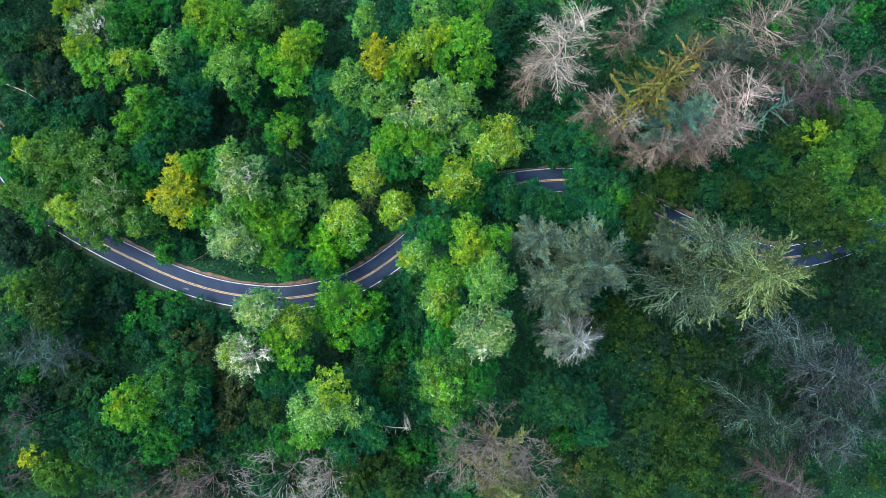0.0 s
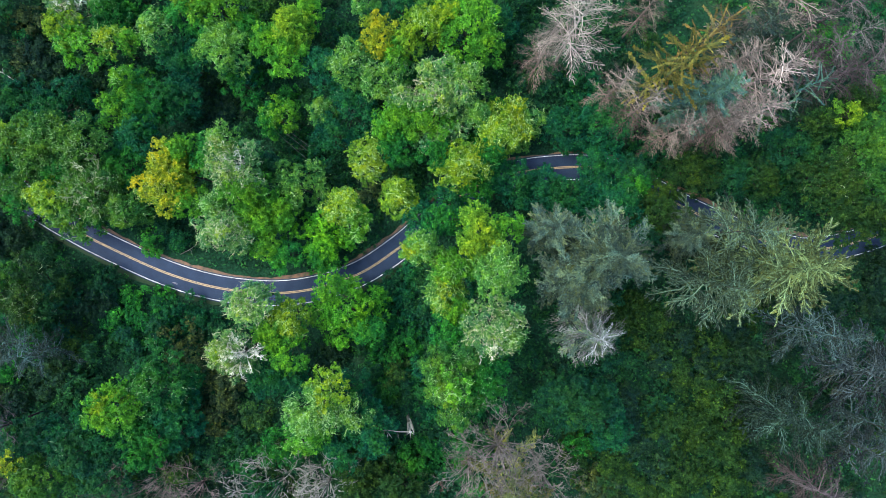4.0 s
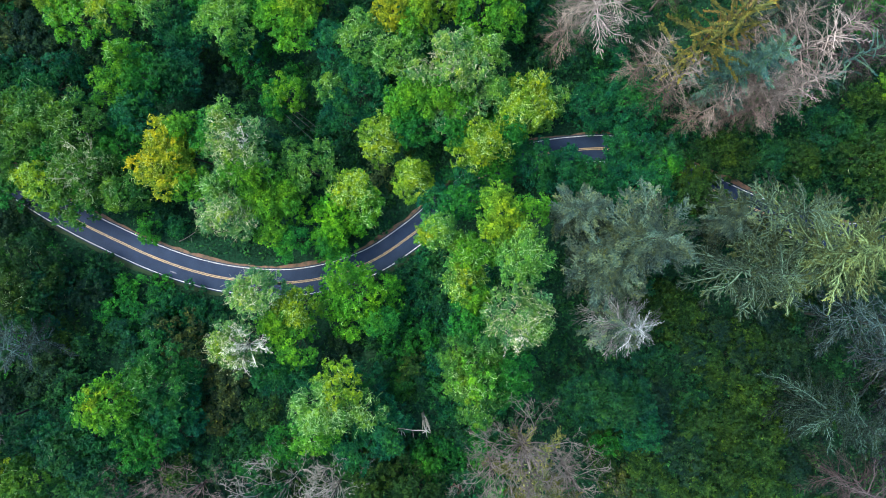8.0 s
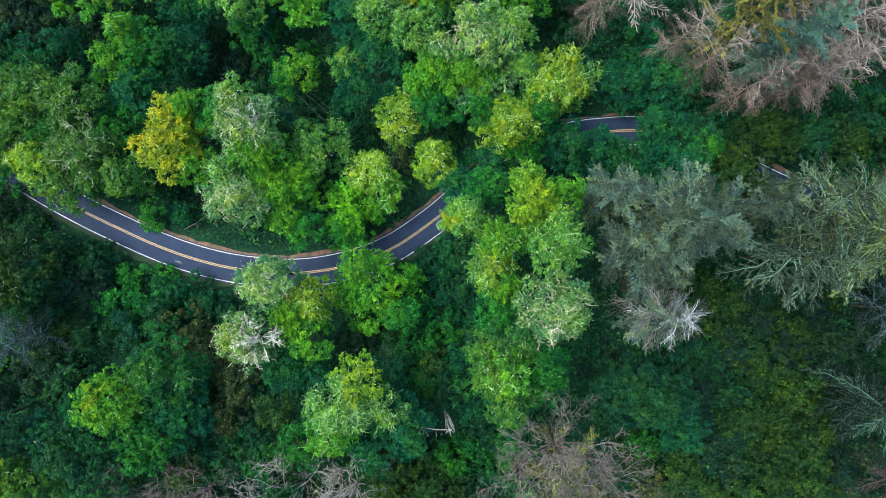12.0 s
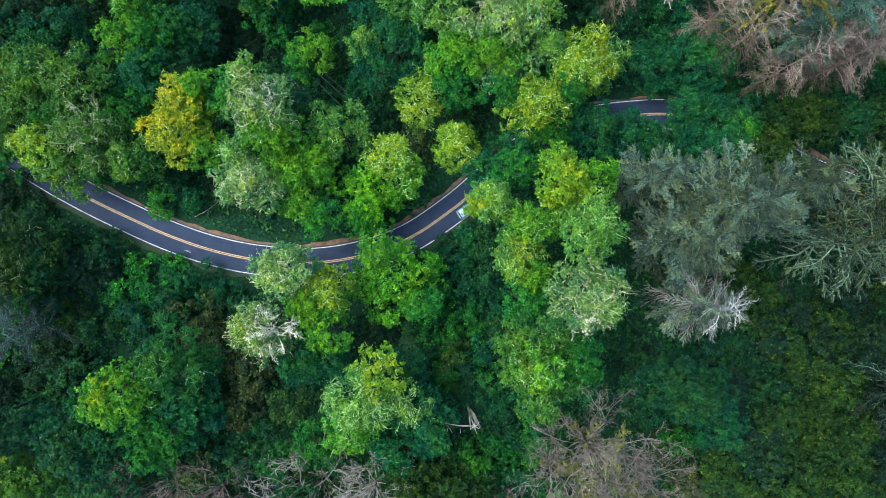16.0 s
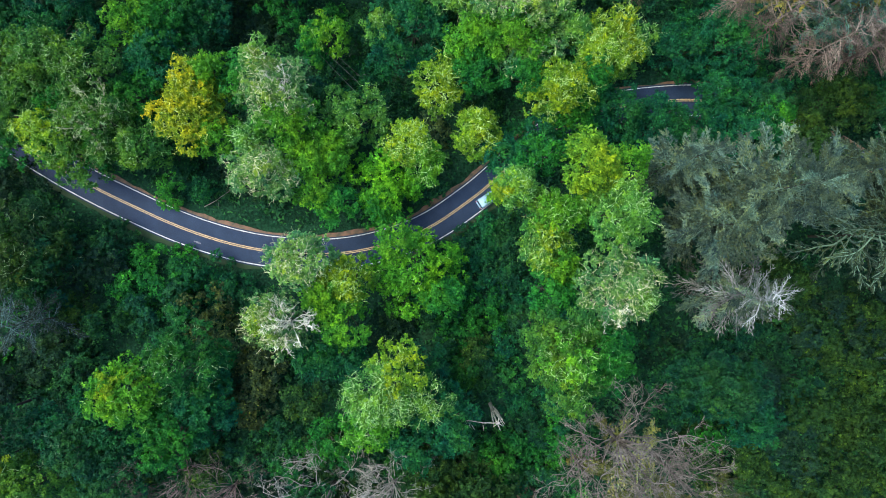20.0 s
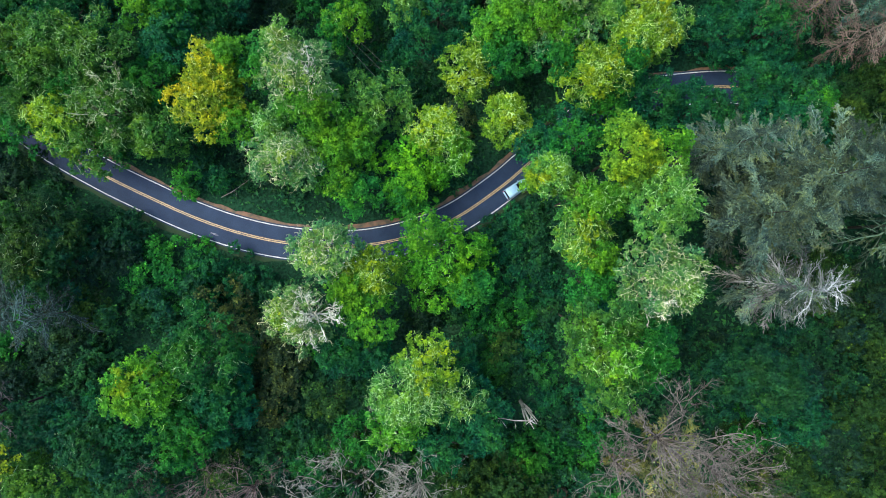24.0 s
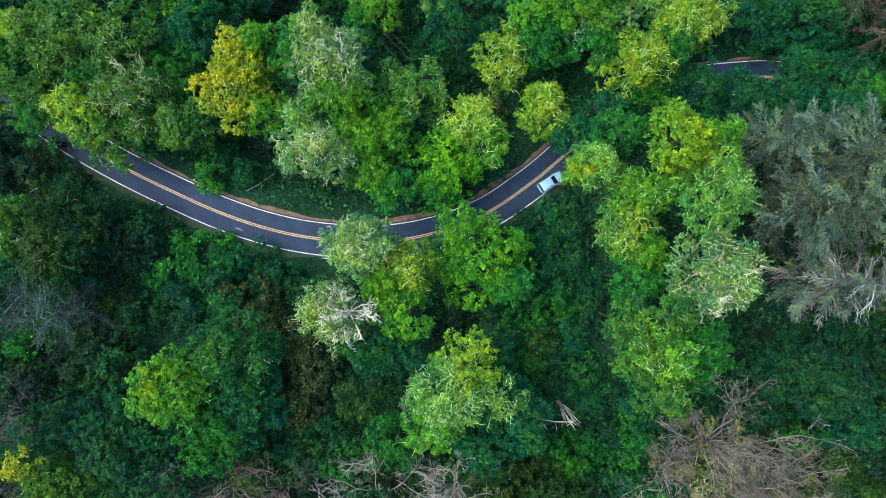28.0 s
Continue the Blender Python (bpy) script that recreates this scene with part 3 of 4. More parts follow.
# top left
broadleaf(-86.5, 56.2, 7.3, 4.1, LEMON)
broadleaf(-81.2, 52.1, 7.2, 6.5, SILVER, 150)
broadleaf(-82.5, 45.6, 8.1, 3.9, LEMON)
broadleaf(-78.7, 41.7, 7.8, 5.2, LIME, 20)
broadleaf(-74.1, 48.7, 6.5, 6.0, GREEN, 20)
broadleaf(-71.7, 42.3, 9.0, 3.9, LEMON, 30)
broadleaf(-68.3, 42.3, 8.4, 2.9, LIME)
broadleaf(-75.5, 54.9, 5.5, 4.9, GREEN)
broadleaf(-69.6, 54.8, 4.2, 6.0, GREEN)
broadleaf(-62.6, 44.3, 9.1, 4.8, SAGE, 50)
broadleaf(-60.6, 40.7, 6.9, 4.3, TEAL)
broadleaf(-66.9, 34.3, 10.0, 4.5, LIME, 10)
broadleaf(-69.3, 27.3, 11.1, 4.8, LIME)
broadleaf(-64.6, 28.6, 10.9, 6.0, GREEN)
broadleaf(-66.3, 22.7, 10.4, 5.1, TEAL)
broadleaf(-59.1, 31.1, 7.9, 6.5, TEAL)
broadleaf(-57.6, 39.1, 6.2, 5.3, TEAL)
broadleaf(-55.1, 53.6, 9.4, 5.5, LEMON)
broadleaf(-50.0, 50.3, 9.4, 7.5, LIME, 20)
broadleaf(-56.4, 48.9, 7.8, 3.9, BRIGHT)
broadleaf(-48.1, 42.0, 9.3, 7.1, SAGE, 70)
broadleaf(-45.7, 38.2, 5.2, 4.3, TEAL)
broadleaf(-39.9, 53.7, 8.5, 5.2, SAGE, 30)
broadleaf(-43.3, 45.2, 6.7, 4.1, GREEN)
broadleaf(-38.4, 42.7, 8.4, 5.5, LIME)
broadleaf(-33.3, 45.1, 11.1, 6.1, LEMON)
broadleaf(-34.2, 39.5, 9.4, 4.5, LIME)
broadleaf(-37.4, 54.9, 7.0, 4.1, OLIVE)
broadleaf(-30.1, 49.1, 8.7, 4.0, LIME)
broadleaf(-45.3, 34.9, 2.5, 4.8, GREEN)
broadleaf(-39.4, 26.6, 3.1, 4.1, GREEN)
broadleaf(-37.8, 26.9, 4.1, 4.3, LIME, 8)
shrub(-95.4, 50.1, 0.6, 5.2, RUST)
shrub(-91.9, 42.2, 0.8, 5.9, DUSK)
shrub(-96.0, 40.6, 0.5, 4.5, RUST)
shrub(-83.2, 36.2, -1.3, 6.3, DUSK)
shrub(-90.5, 37.7, 0.2, 5.0, DUSK)
shrub(-95.7, 34.0, 2.8, 4.8, DEEP)
shrub(-100.2, 50.1, 3.9, 5.1, DEEP)
shrub(-100.2, 43.8, 3.0, 4.8, DUSK)
shrub(-100.2, 34.3, 4.0, 5.5, DEEP)
broadleaf(-87.4, 29.1, 5.3, 7.7, TEAL, 10)
broadleaf(-94.9, 29.8, 4.8, 6.0, TEAL)
broadleaf(-91.5, 21.4, 11.1, 6.0, LEMON)
broadleaf(-84.6, 21.3, 11.8, 6.3, MOSS, 30)
broadleaf(-98.9, 26.6, 6.3, 4.0, DEEP)

# left clump
broadleaf(-89.7, 20.6, 12.4, 5.6, MOSS, 30)
broadleaf(-84.0, 19.0, 13.0, 5.6, MOSS, 30)
broadleaf(-75.8, 18.5, 13.4, 6.4, MOSS, 60)
broadleaf(-88.2, 11.6, 12.6, 5.4, MOSS, 20)
broadleaf(-82.4, 9.4, 13.2, 5.8, LEMON, 60)
broadleaf(-73.6, 10.4, 14.6, 7.4, MOSS, 140)
broadleaf(-67.6, 7.0, 12.4, 5.8, MOSS, 40)
broadleaf(-77.6, 5.4, 12.2, 5.4, MOSS, 30)
broadleaf(-69.4, 15.6, 10.4, 5.0, GREEN)
broadleaf(-80.6, 14.0, 11.0, 5.0, GREEN, 10)
broadleaf(-93.0, 16.0, 9.4, 5.2, GREEN)

# centre left clump
broadleaf(-57.2, 12.0, 17.1, 6.0, GOLD, 30)
broadleaf(-57.5, 15.6, 16.3, 4.3, GOLD, 12)
broadleaf(-54.2, 18.6, 15.3, 4.9, LIME)
broadleaf(-54.4, 13.8, 15.1, 4.3, LEMON)
broadleaf(-52.4, 7.7, 14.8, 4.6, LIME)
broadleaf(-49.1, 17.1, 15.1, 3.9, BRIGHT)
broadleaf(-46.3, 20.7, 14.4, 4.3, SAGE, 30)
broadleaf(-42.5, 13.7, 19.7, 5.9, SILVER, 110)
broadleaf(-47.6, 6.7, 16.3, 3.6, SAGE, 40)
broadleaf(-45.3, 2.0, 18.1, 6.3, SILVER, 130)
broadleaf(-40.9, 8.8, 17.1, 6.3, LIME, 10)
broadleaf(-37.7, 2.6, 15.9, 6.1, LIME)
broadleaf(-31.3, 11.3, 13.0, 6.3, SAGE, 30)
broadleaf(-34.7, 5.9, 13.2, 4.6, LIME)
broadleaf(-21.5, 6.9, 14.0, 5.0, LEMON, 80)
broadleaf(-19.0, 4.2, 13.4, 4.3, LIME, 30)
broadleaf(-26.4, 0.1, 12.0, 6.3, VIVID)
broadleaf(-26.4, -3.2, 10.6, 4.4, BRIGHT)
broadleaf(-33.5, -3.2, 13.0, 4.0, BRIGHT)
broadleaf(-37.7, 15.6, 10.5, 4.1, DEEP)
shrub(-64.8, -0.7, 3.9, 3.3, BRIGHT)
shrub(-63.8, 3.9, 2.8, 5.5, DEEP)
shrub(-59.4, -0.5, 3.6, 3.5, TEAL)
shrub(-30.5, 19.6, -1.5, 7.0, TEAL)
shrub(-36.2, 22.3, -2.1, 6.1, DEEP)
shrub(-26.1, 16.5, -0.0, 4.9, DEEP)
shrub(-18.8, 0.1, 4.2, 3.5, DEEP)
shrub(-51.6, 29.4, -2.7, 6.7, DUSK)
shrub(-56.1, 34.5, -4.0, 6.1, DUSK)
shrub(-17.8, 10.9, 1.2, 4.2, RUST)

# centre
broadleaf(-20.2, 37.1, 11.9, 5.7, SAGE, 40)
broadleaf(-26.8, 37.5, 8.3, 4.6, TEAL)
broadleaf(-26.8, 28.0, 9.5, 3.8, SAGE, 10)
broadleaf(-21.6, 29.1, 9.8, 6.8, TEAL, 6)
broadleaf(-24.1, 23.0, 8.8, 4.2, TEAL)
broadleaf(-4.5, 30.2, 15.3, 8.6, SILVER, 130)
broadleaf(-13.2, 33.4, 12.9, 5.4, SAGE, 40)
broadleaf(4.1, 32.6, 13.1, 5.0, SAGE, 30)
broadleaf(11.4, 25.0, 12.3, 6.6, LEMON, 70)
broadleaf(9.8, 20.5, 14.1, 5.3, LEMON, 80)
broadleaf(15.2, 24.2, 10.2, 4.8, SAGE, 40)
broadleaf(5.7, 26.0, 12.3, 3.7, SAGE, 10)
broadleaf(-11.3, 24.4, 13.4, 6.0, LIME)
broadleaf(-4.9, 23.7, 14.6, 6.1, LIME)
broadleaf(-16.3, 17.4, 11.8, 5.1, LEMON, 70)
broadleaf(-10.0, 18.7, 12.3, 5.0, GREEN)
broadleaf(2.0, 14.6, 17.0, 6.3, LEMON, 100)
broadleaf(8.1, 17.0, 14.7, 4.3, GREEN)
broadleaf(-10.2, 8.4, 12.9, 5.2, LEMON, 60)
broadleaf(-2.6, 17.8, 14.6, 4.3, GREEN)
broadleaf(6.3, 13.6, 13.8, 3.7, GREEN)

# top centre
broadleaf(-14.6, 43.0, 11.7, 5.1, GOLD)
broadleaf(-5.9, 44.9, 11.0, 5.1, LEMON, 50)
broadleaf(3.7, 44.9, 11.6, 7.3, LIME, 15)
broadleaf(-0.8, 47.7, 10.2, 4.8, LEMON)
broadleaf(7.6, 40.7, 10.6, 4.1, LIME)
broadleaf(-17.9, 51.8, 10.6, 4.4, SAGE, 15)
broadleaf(-10.3, 51.0, 7.3, 4.9, TEAL)
broadleaf(-2.6, 54.3, 9.5, 5.8, SAGE, 30)
broadleaf(8.9, 55.5, 9.2, 3.6, LIME)
broadleaf(11.6, 46.5, 5.9, 4.3, TEAL)
broadleaf(-11.5, 38.4, 11.1, 3.8, LIME)
broadleaf(-8.4, 41.6, 10.8, 4.1, LEMON)
shrub(-26.6, 50.7, -4.6, 6.2, DEEP)
shrub(9.1, 38.0, -1.3, 6.7, DEEP)
shrub(15.9, 42.4, -0.2, 6.6, DEEP)
shrub(16.2, 54.1, -2.2, 6.7, DEEP)
shrub(-28.7, 58.7, -6.7, 5.9, DUSK)
shrub(-8.4, 14.1, 2.6, 3.9, DEEP)

# right of the bend
broadleaf(-5.2, -1.2, 25.0, 4.4, SAGE, 25)
broadleaf(-6.6, -2.2, 22.9, 3.2, LEMON)
broadleaf(-1.5, -4.7, 23.2, 3.8, MOSS, 10)
broadleaf(-0.7, -10.3, 24.1, 4.0, LEMON, 40)
broadleaf(5.1, 1.4, 28.7, 5.8, LEMON)
broadleaf(10.6, 2.4, 25.6, 3.4, LIME)
broadleaf(6.2, -2.5, 26.1, 4.0, MOSS)
broadleaf(9.1, -5.5, 30.4, 6.3, SAGE, 60)
broadleaf(-1.5, -10.6, 23.3, 4.1, SAGE, 20)
broadleaf(0.7, -13.6, 24.5, 4.1, LIME)
broadleaf(7.8, -15.8, 32.8, 6.4, SILVER, 130)
broadleaf(-0.4, -16.8, 25.3, 4.4, GREEN)
broadleaf(10.4, -17.1, 30.2, 3.6, SAGE, 40)
broadleaf(0.8, -25.5, 33.3, 6.7, MOSS, 30)
# small lighter crown added inside the one before, standing for its bright top
broadleaf(0.6, -25.2, 34.2, 3.8, LIME, 20)
broadleaf(6.2, -25.7, 30.1, 5.6, GREEN, 10)
broadleaf(-1.8, -22.6, 30.8, 3.6, MOSS)
broadleaf(-0.3, 3.5, 20.9, 3.9, GREEN)
shrub(-2.8, 4.7, 5.8, 4.7, TEAL)
shrub(-3.1, 8.5, 5.8, 4.1, TEAL)

broadleaf(0.9, -4.9, 27.0, 4.4, LIME, 20)

# grey-green conifers in the middle
conifer(26.3, -3.0, 42.0, 11.2, GREYGREEN, "live", 100)
conifer(22.0, -7.4, 37.0, 9.3, GREYGREEN, "live", 84)
conifer(24.9, -17.2, 35.6, 7.3, BLUEGREY, "dead")
conifer(18.4, 2.0, 33.5, 6.1, GREYGREEN, "live")

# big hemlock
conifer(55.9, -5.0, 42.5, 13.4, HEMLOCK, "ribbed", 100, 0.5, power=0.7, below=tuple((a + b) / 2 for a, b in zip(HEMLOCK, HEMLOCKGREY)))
conifer(48.1, -8.4, 35.3, 11.9, HEMLOCKGREY, "ribbed", 66)

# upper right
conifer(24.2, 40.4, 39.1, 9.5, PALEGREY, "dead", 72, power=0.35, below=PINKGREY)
conifer(40.6, 30.6, 38.2, 9.4, GOLDEN, "plume", 60, power=0.35)
conifer(45.3, 35.6, 36.3, 6.2, AMBER, "plume", 50, power=0.35)
conifer(46.6, 25.6, 35.3, 6.8, BLUEGREEN, "live")
conifer(55.0, 28.3, 38.2, 9.2, PINKGREY, "dead", 96, power=0.4)
conifer(51.5, 21.2, 32.4, 6.4, GREYBROWN, "dead")
conifer(62.2, 26.3, 34.3, 5.8, BLUEGREEN, "plume", 56, power=0.4)
conifer(59.8, 41.7, 38.2, 9.2, GREYBROWN, "dead", 90, power=0.38)
conifer(75.7, 32.0, 37.2, 9.4, PURPLEGREY, "dead", 96)
conifer(39.1, 45.8, 32.4, 5.9, GREYBROWN, "dead")
conifer(74.6, 43.3, 32.4, 6.8, DARKGREY, "dead")
conifer(32.5, 29.4, 28.6, 5.7, GREYBROWN, "dead")
conifer(43.3, 20.7, 29.6, 5.6, GREYBROWN, "dead")
conifer(56.6, 38.3, 30.5, 6.6, DARKTEAL, "live")
broadleaf(77.8, 39.8, 14.5, 4.6, BRIGHT)
broadleaf(78.7, 25.3, 18.0, 3.3, LEMON)
broadleaf(76.0, 23.6, 15.0, 4.6, OLIVE)
broadleaf(87.4, 25.7, 19.1, 6.8, MOSS)
broadleaf(82.2, 17.3, 20.0, 7.1, MOSS)
broadleaf(78.1, 11.6, 19.1, 7.1, OLIVE, 20)
broadleaf(88.3, 9.5, 19.3, 6.5, MOSS)
broadleaf(82.0, 5.8, 18.4, 5.7, OLIVE)
broadleaf(91.6, 17.6, 18.2, 5.7, OLIVE)
broadleaf(76.0, 13.2, 14.2, 4.9, OLIVE)
broadleaf(82.0, 27.0, 16.1, 4.9, OLIVE)
broadleaf(90.4, 2.4, 18.9, 4.4, OLIVE)

# lower growth along the right part of the road
broadleaf(33.0, 24.4, 12.3, 7.2, TEAL)
broadleaf(25.5, 24.2, 9.4, 5.5, TEAL)
broadleaf(50.4, 14.8, 11.7, 6.0, OLIVE)
broadleaf(59.6, 13.3, 10.5, 5.4, DEEP)
broadleaf(65.5, 13.2, 11.5, 4.7, OLIVE)
broadleaf(72.5, 18.5, 12.0, 6.3, DEEP)
broadleaf(33.0, 7.0, 16.9, 7.3, TEAL, 10)
broadleaf(38.2, 11.7, 13.9, 3.7, BRIGHT)
broadleaf(19.3, 9.7, 13.1, 5.6, TEAL)
broadleaf(41.4, 4.7, 16.1, 6.1, OLIVE)
broadleaf(32.1, 14.8, 11.4, 4.4, TEAL)
broadleaf(24.7, 6.7, 15.0, 4.6, TEAL)
broadleaf(39.1, 0.1, 15.4, 5.1, DEEP)
shrub(23.6, 35.0, 2.2, 7.2, DEEP)
shrub(31.3, 34.6, 3.2, 6.4, TEAL)
shrub(19.5, 29.5, 1.8, 4.9, DEEP)
shrub(43.5, 18.2, 5.7, 5.4, TEAL)
shrub(68.6, 6.6, 4.5, 4.8, DEEP)
shrub(76.4, 10.6, 4.8, 5.7, DEEP)
shrub(92.4, -7.7, 6.7, 7.8, DUSK)
shrub(98.3, -3.8, 6.1, 6.3, DUSK)
shrub(89.0, -15.3, 7.5, 6.8, DUSK)
shrub(96.7, -15.1, 9.1, 6.8, DUSK)

# thicket in the south east
shrub(37.7, -13.0, 11.3, 5.2, OLIVE)
shrub(42.8, -16.7, 10.9, 5.5, OLIVE)
shrub(47.7, -20.0, 11.7, 5.4, DUSK)
shrub(55.5, -22.6, 10.8, 4.8, OLIVE)
shrub(51.4, -25.3, 11.7, 5.1, DUSK)
shrub(46.8, -29.2, 12.8, 3.9, OLIVE)
shrub(53.7, -30.7, 12.1, 5.1, OLIVE)
shrub(43.4, -24.5, 12.7, 5.4, DUSK)
shrub(37.3, -24.6, 12.4, 5.4, DEEP)
shrub(42.1, -31.9, 12.5, 5.1, DEEP)
shrub(44.7, -36.6, 13.1, 5.9, OLIVE)
shrub(50.6, -38.6, 14.8, 6.5, OLIVE)
shrub(39.3, -41.6, 13.8, 5.6, DUSK)
shrub(57.1, -38.6, 14.7, 5.9, OLIVE)
shrub(47.2, -46.8, 15.9, 5.8, OLIVE)
shrub(56.3, -48.3, 14.5, 6.5, OLIVE)
shrub(38.0, -49.7, 14.0, 5.9, OLIVE)
shrub(62.5, -46.3, 13.4, 5.4, DUSK)
shrub(59.7, -28.3, 11.9, 5.4, DUSK)
broadleaf(25.4, -31.2, 25.8, 6.7, DEEP)
broadleaf(22.1, -29.0, 24.2, 5.0, DEEP)
broadleaf(31.2, -36.6, 21.2, 5.2, TEAL)
shrub(26.1, -43.9, 13.5, 6.5, OLIVE)
shrub(20.2, -27.1, 12.0, 5.4, DUSK)
shrub(29.6, -49.8, 14.0, 6.5, RUST)
shrub(22.2, -36.3, 14.0, 4.4, DEEP)
conifer(67.4, -17.4, 32.4, 8.8, SLATE, "ribbed", 64)
conifer(61.7, -32.2, 34.3, 9.2, DARKGREEN, "ribbed")
conifer(76.8, -24.6, 34.3, 11.0, MAUVE, "ribbed")
conifer(79.7, -34.3, 32.4, 7.4, SLATE, "ribbed", 60)
conifer(75.6, -38.0, 30.4, 7.8, MAUVE, "ribbed", 60)
conifer(68.5, -46.5, 29.6, 8.6, PURPLEGREY, "dead")
shrub(67.9, -22.4, 10.6, 5.5, DUSK)
shrub(80.6, -30.8, 12.0, 6.0, DUSK)
shrub(67.3, -30.9, 11.3, 5.2, DUSK)

# south middle
conifer(11.1, -43.9, 35.3, 9.0, OLIVEGREY, "live", 40)
broadleaf(-38.3, -11.8, 24.5, 5.9, SILVER, 90)
broadleaf(-30.8, -14.9, 20.3, 5.0, LEMON, 60)
broadleaf(-33.8, -17.4, 20.5, 4.4, LIME)
broadleaf(-20.8, -14.9, 16.7, 6.9, VIVID, 12)
broadleaf(-22.7, -9.9, 16.8, 3.6, LIME)
broadleaf(-41.0, -22.0, 22.4, 4.6, SILVER, 120)
broadleaf(-43.5, -21.6, 21.9, 2.9, LEMON, 20)
broadleaf(-31.6, -21.4, 19.7, 5.0, LIME)
broadleaf(-34.8, -26.5, 17.4, 5.4, TEAL)
broadleaf(-16.6, -18.3, 16.2, 4.2, BRIGHT)
broadleaf(-24.9, -32.6, 25.6, 5.9, SAGE, 150)
broadleaf(-22.8, -29.5, 24.4, 4.5, LEMON, 30)
broadleaf(-27.5, -37.0, 23.1, 4.2, LIME, 20)
broadleaf(-18.4, -33.3, 22.5, 3.5, SAGE, 40)
broadleaf(-15.6, -37.5, 20.2, 6.1, TEAL)
broadleaf(-20.4, -41.9, 18.8, 4.4, TEAL)
broadleaf(-18.7, -30.4, 18.5, 4.7, TEAL)
broadleaf(-63.6, -32.6, 23.1, 6.0, LIME, 10)
broadleaf(-57.0, -28.8, 21.2, 7.9, FERN, 50)
broadleaf(-58.4, -38.9, 19.3, 5.6, GREEN)
broadleaf(-53.1, -35.4, 17.7, 6.0, TEAL)
broadleaf(-64.1, -31.4, 22.7, 3.4, LEMON)
broadleaf(-85.2, -10.4, 16.1, 7.3, OLIVE, 30)
broadleaf(-90.8, -9.5, 15.8, 6.1, MOSS, 15)
broadleaf(-81.3, -14.6, 15.0, 6.7, DEEP)
shrub(-75.0, -9.2, 6.1, 5.4, DEEP)
shrub(-77.1, -14.5, 8.0, 5.9, DUSK)
shrub(-67.3, -15.6, 6.5, 6.6, GREEN)
shrub(-59.6, -15.7, 6.2, 6.0, TEAL)
shrub(-56.1, -23.0, 8.3, 5.5, RUST)
shrub(-66.2, -22.8, 8.4, 5.9, DEEP)
shrub(-79.3, -21.6, 9.0, 4.6, OLIVE)
shrub(-74.7, -22.9, 8.7, 4.6, DEEP)
shrub(-62.0, -19.1, 6.8, 4.7, DEEP)
shrub(-53.1, -18.0, 5.2, 4.8, TEAL)
shrub(-46.3, -31.0, 11.0, 6.0, RUST)
shrub(-50.9, -27.7, 9.1, 4.6, RUST)
shrub(-38.0, -36.1, 13.6, 4.4, OLIVE)
shrub(-42.2, -41.9, 11.6, 4.5, DEEP)
shrub(-47.7, -36.3, 10.4, 5.1, RUST)
shrub(-53.1, -31.5, 8.3, 4.3, DEEP)
broadleaf(-33.7, -41.4, 17.0, 4.5, GREEN)
bare_tree(-34.4, -49.8, 24.4, 11.2, ASH, 26, 1.0)
bare_tree(-24.1, -48.5, 23.9, 7.4, ASH, 20, 1.0)
bare_tree(-59.9, -50.3, 21.8, 11.0, RUSSET, 28, 0.7)
bare_tree(-50.8, -49.8, 20.7, 6.9, RUSSET, 22, 0.7)
bare_tree(-86.9, -36.5, 22.9, 5.3, PURPLEGREY)
bare_tree(-88.9, -47.6, 19.8, 3.5, PURPLEGREY)
broadleaf(-84.8, -43.0, 21.0, 2.3, GOLD)
broadleaf(-80.7, -47.7, 19.5, 6.9, MOSS, 10)
broadleaf(-73.7, -41.9, 19.4, 6.2, DEEP, 6)
broadleaf(-69.2, -39.2, 17.1, 5.1, TEAL)
broadleaf(-83.9, -39.3, 18.1, 5.4, DEEP)
broadleaf(-78.3, -39.4, 15.8, 4.9, TEAL)
broadleaf(-68.0, -48.1, 18.2, 5.4, DEEP)
shrub(-89.6, -49.4, 11.3, 4.5, OLIVE)
broadleaf(-14.7, -46.9, 16.1, 7.2, OLIVE)
broadleaf(-6.0, -44.7, 15.0, 5.8, GREEN)
broadleaf(-19.2, -47.8, 19.1, 5.0, OLIVE)
broadleaf(-9.4, -49.6, 19.0, 5.3, OLIVE)
shrub(-3.7, -49.8, 13.7, 5.1, DEEP)
shrub(-10.9, -16.0, 6.7, 5.6, TEAL)
shrub(-11.9, -25.1, 9.8, 6.8, GREEN)
shrub(-18.2, -22.7, 8.6, 5.3, DEEP)
shrub(-8.2, -20.1, 9.2, 5.3, GREEN)
shrub(-5.6, -15.1, 8.5, 4.6, DEEP)
shrub(-13.1, -31.0, 7.8, 4.7, TEAL)
shrub(-8.1, -31.0, 8.0, 4.4, DEEP)
shrub(-16.0, -12.9, 5.1, 4.1, DEEP)
shrub(-26.0, -25.4, 7.6, 4.7, DUSK)
shrub(-4.3, -36.7, 9.4, 3.8, TEAL)
conifer(-80.9, -22.2, 24.9, 7.0, SLATE, "ribbed", 50)
conifer(-85.9, -20.0, 24.9, 6.0, SLATE, "ribbed", 44)
shrub(-84.2, -31.7, 8.6, 6.2, DUSK)
shrub(-91.8, -32.9, 8.7, 6.8, DUSK)
shrub(-98.4, 0.1, 6.5, 6.3, DUSK)
shrub(-93.3, -1.2, 6.3, 7.0, DUSK)
shrub(-88.9, -4.1, 4.0, 4.5, DEEP)
shrub(-99.4, 6.6, 4.7, 4.8, DUSK)
shrub(-81.8, -9.6, 6.5, 5.4, DEEP)
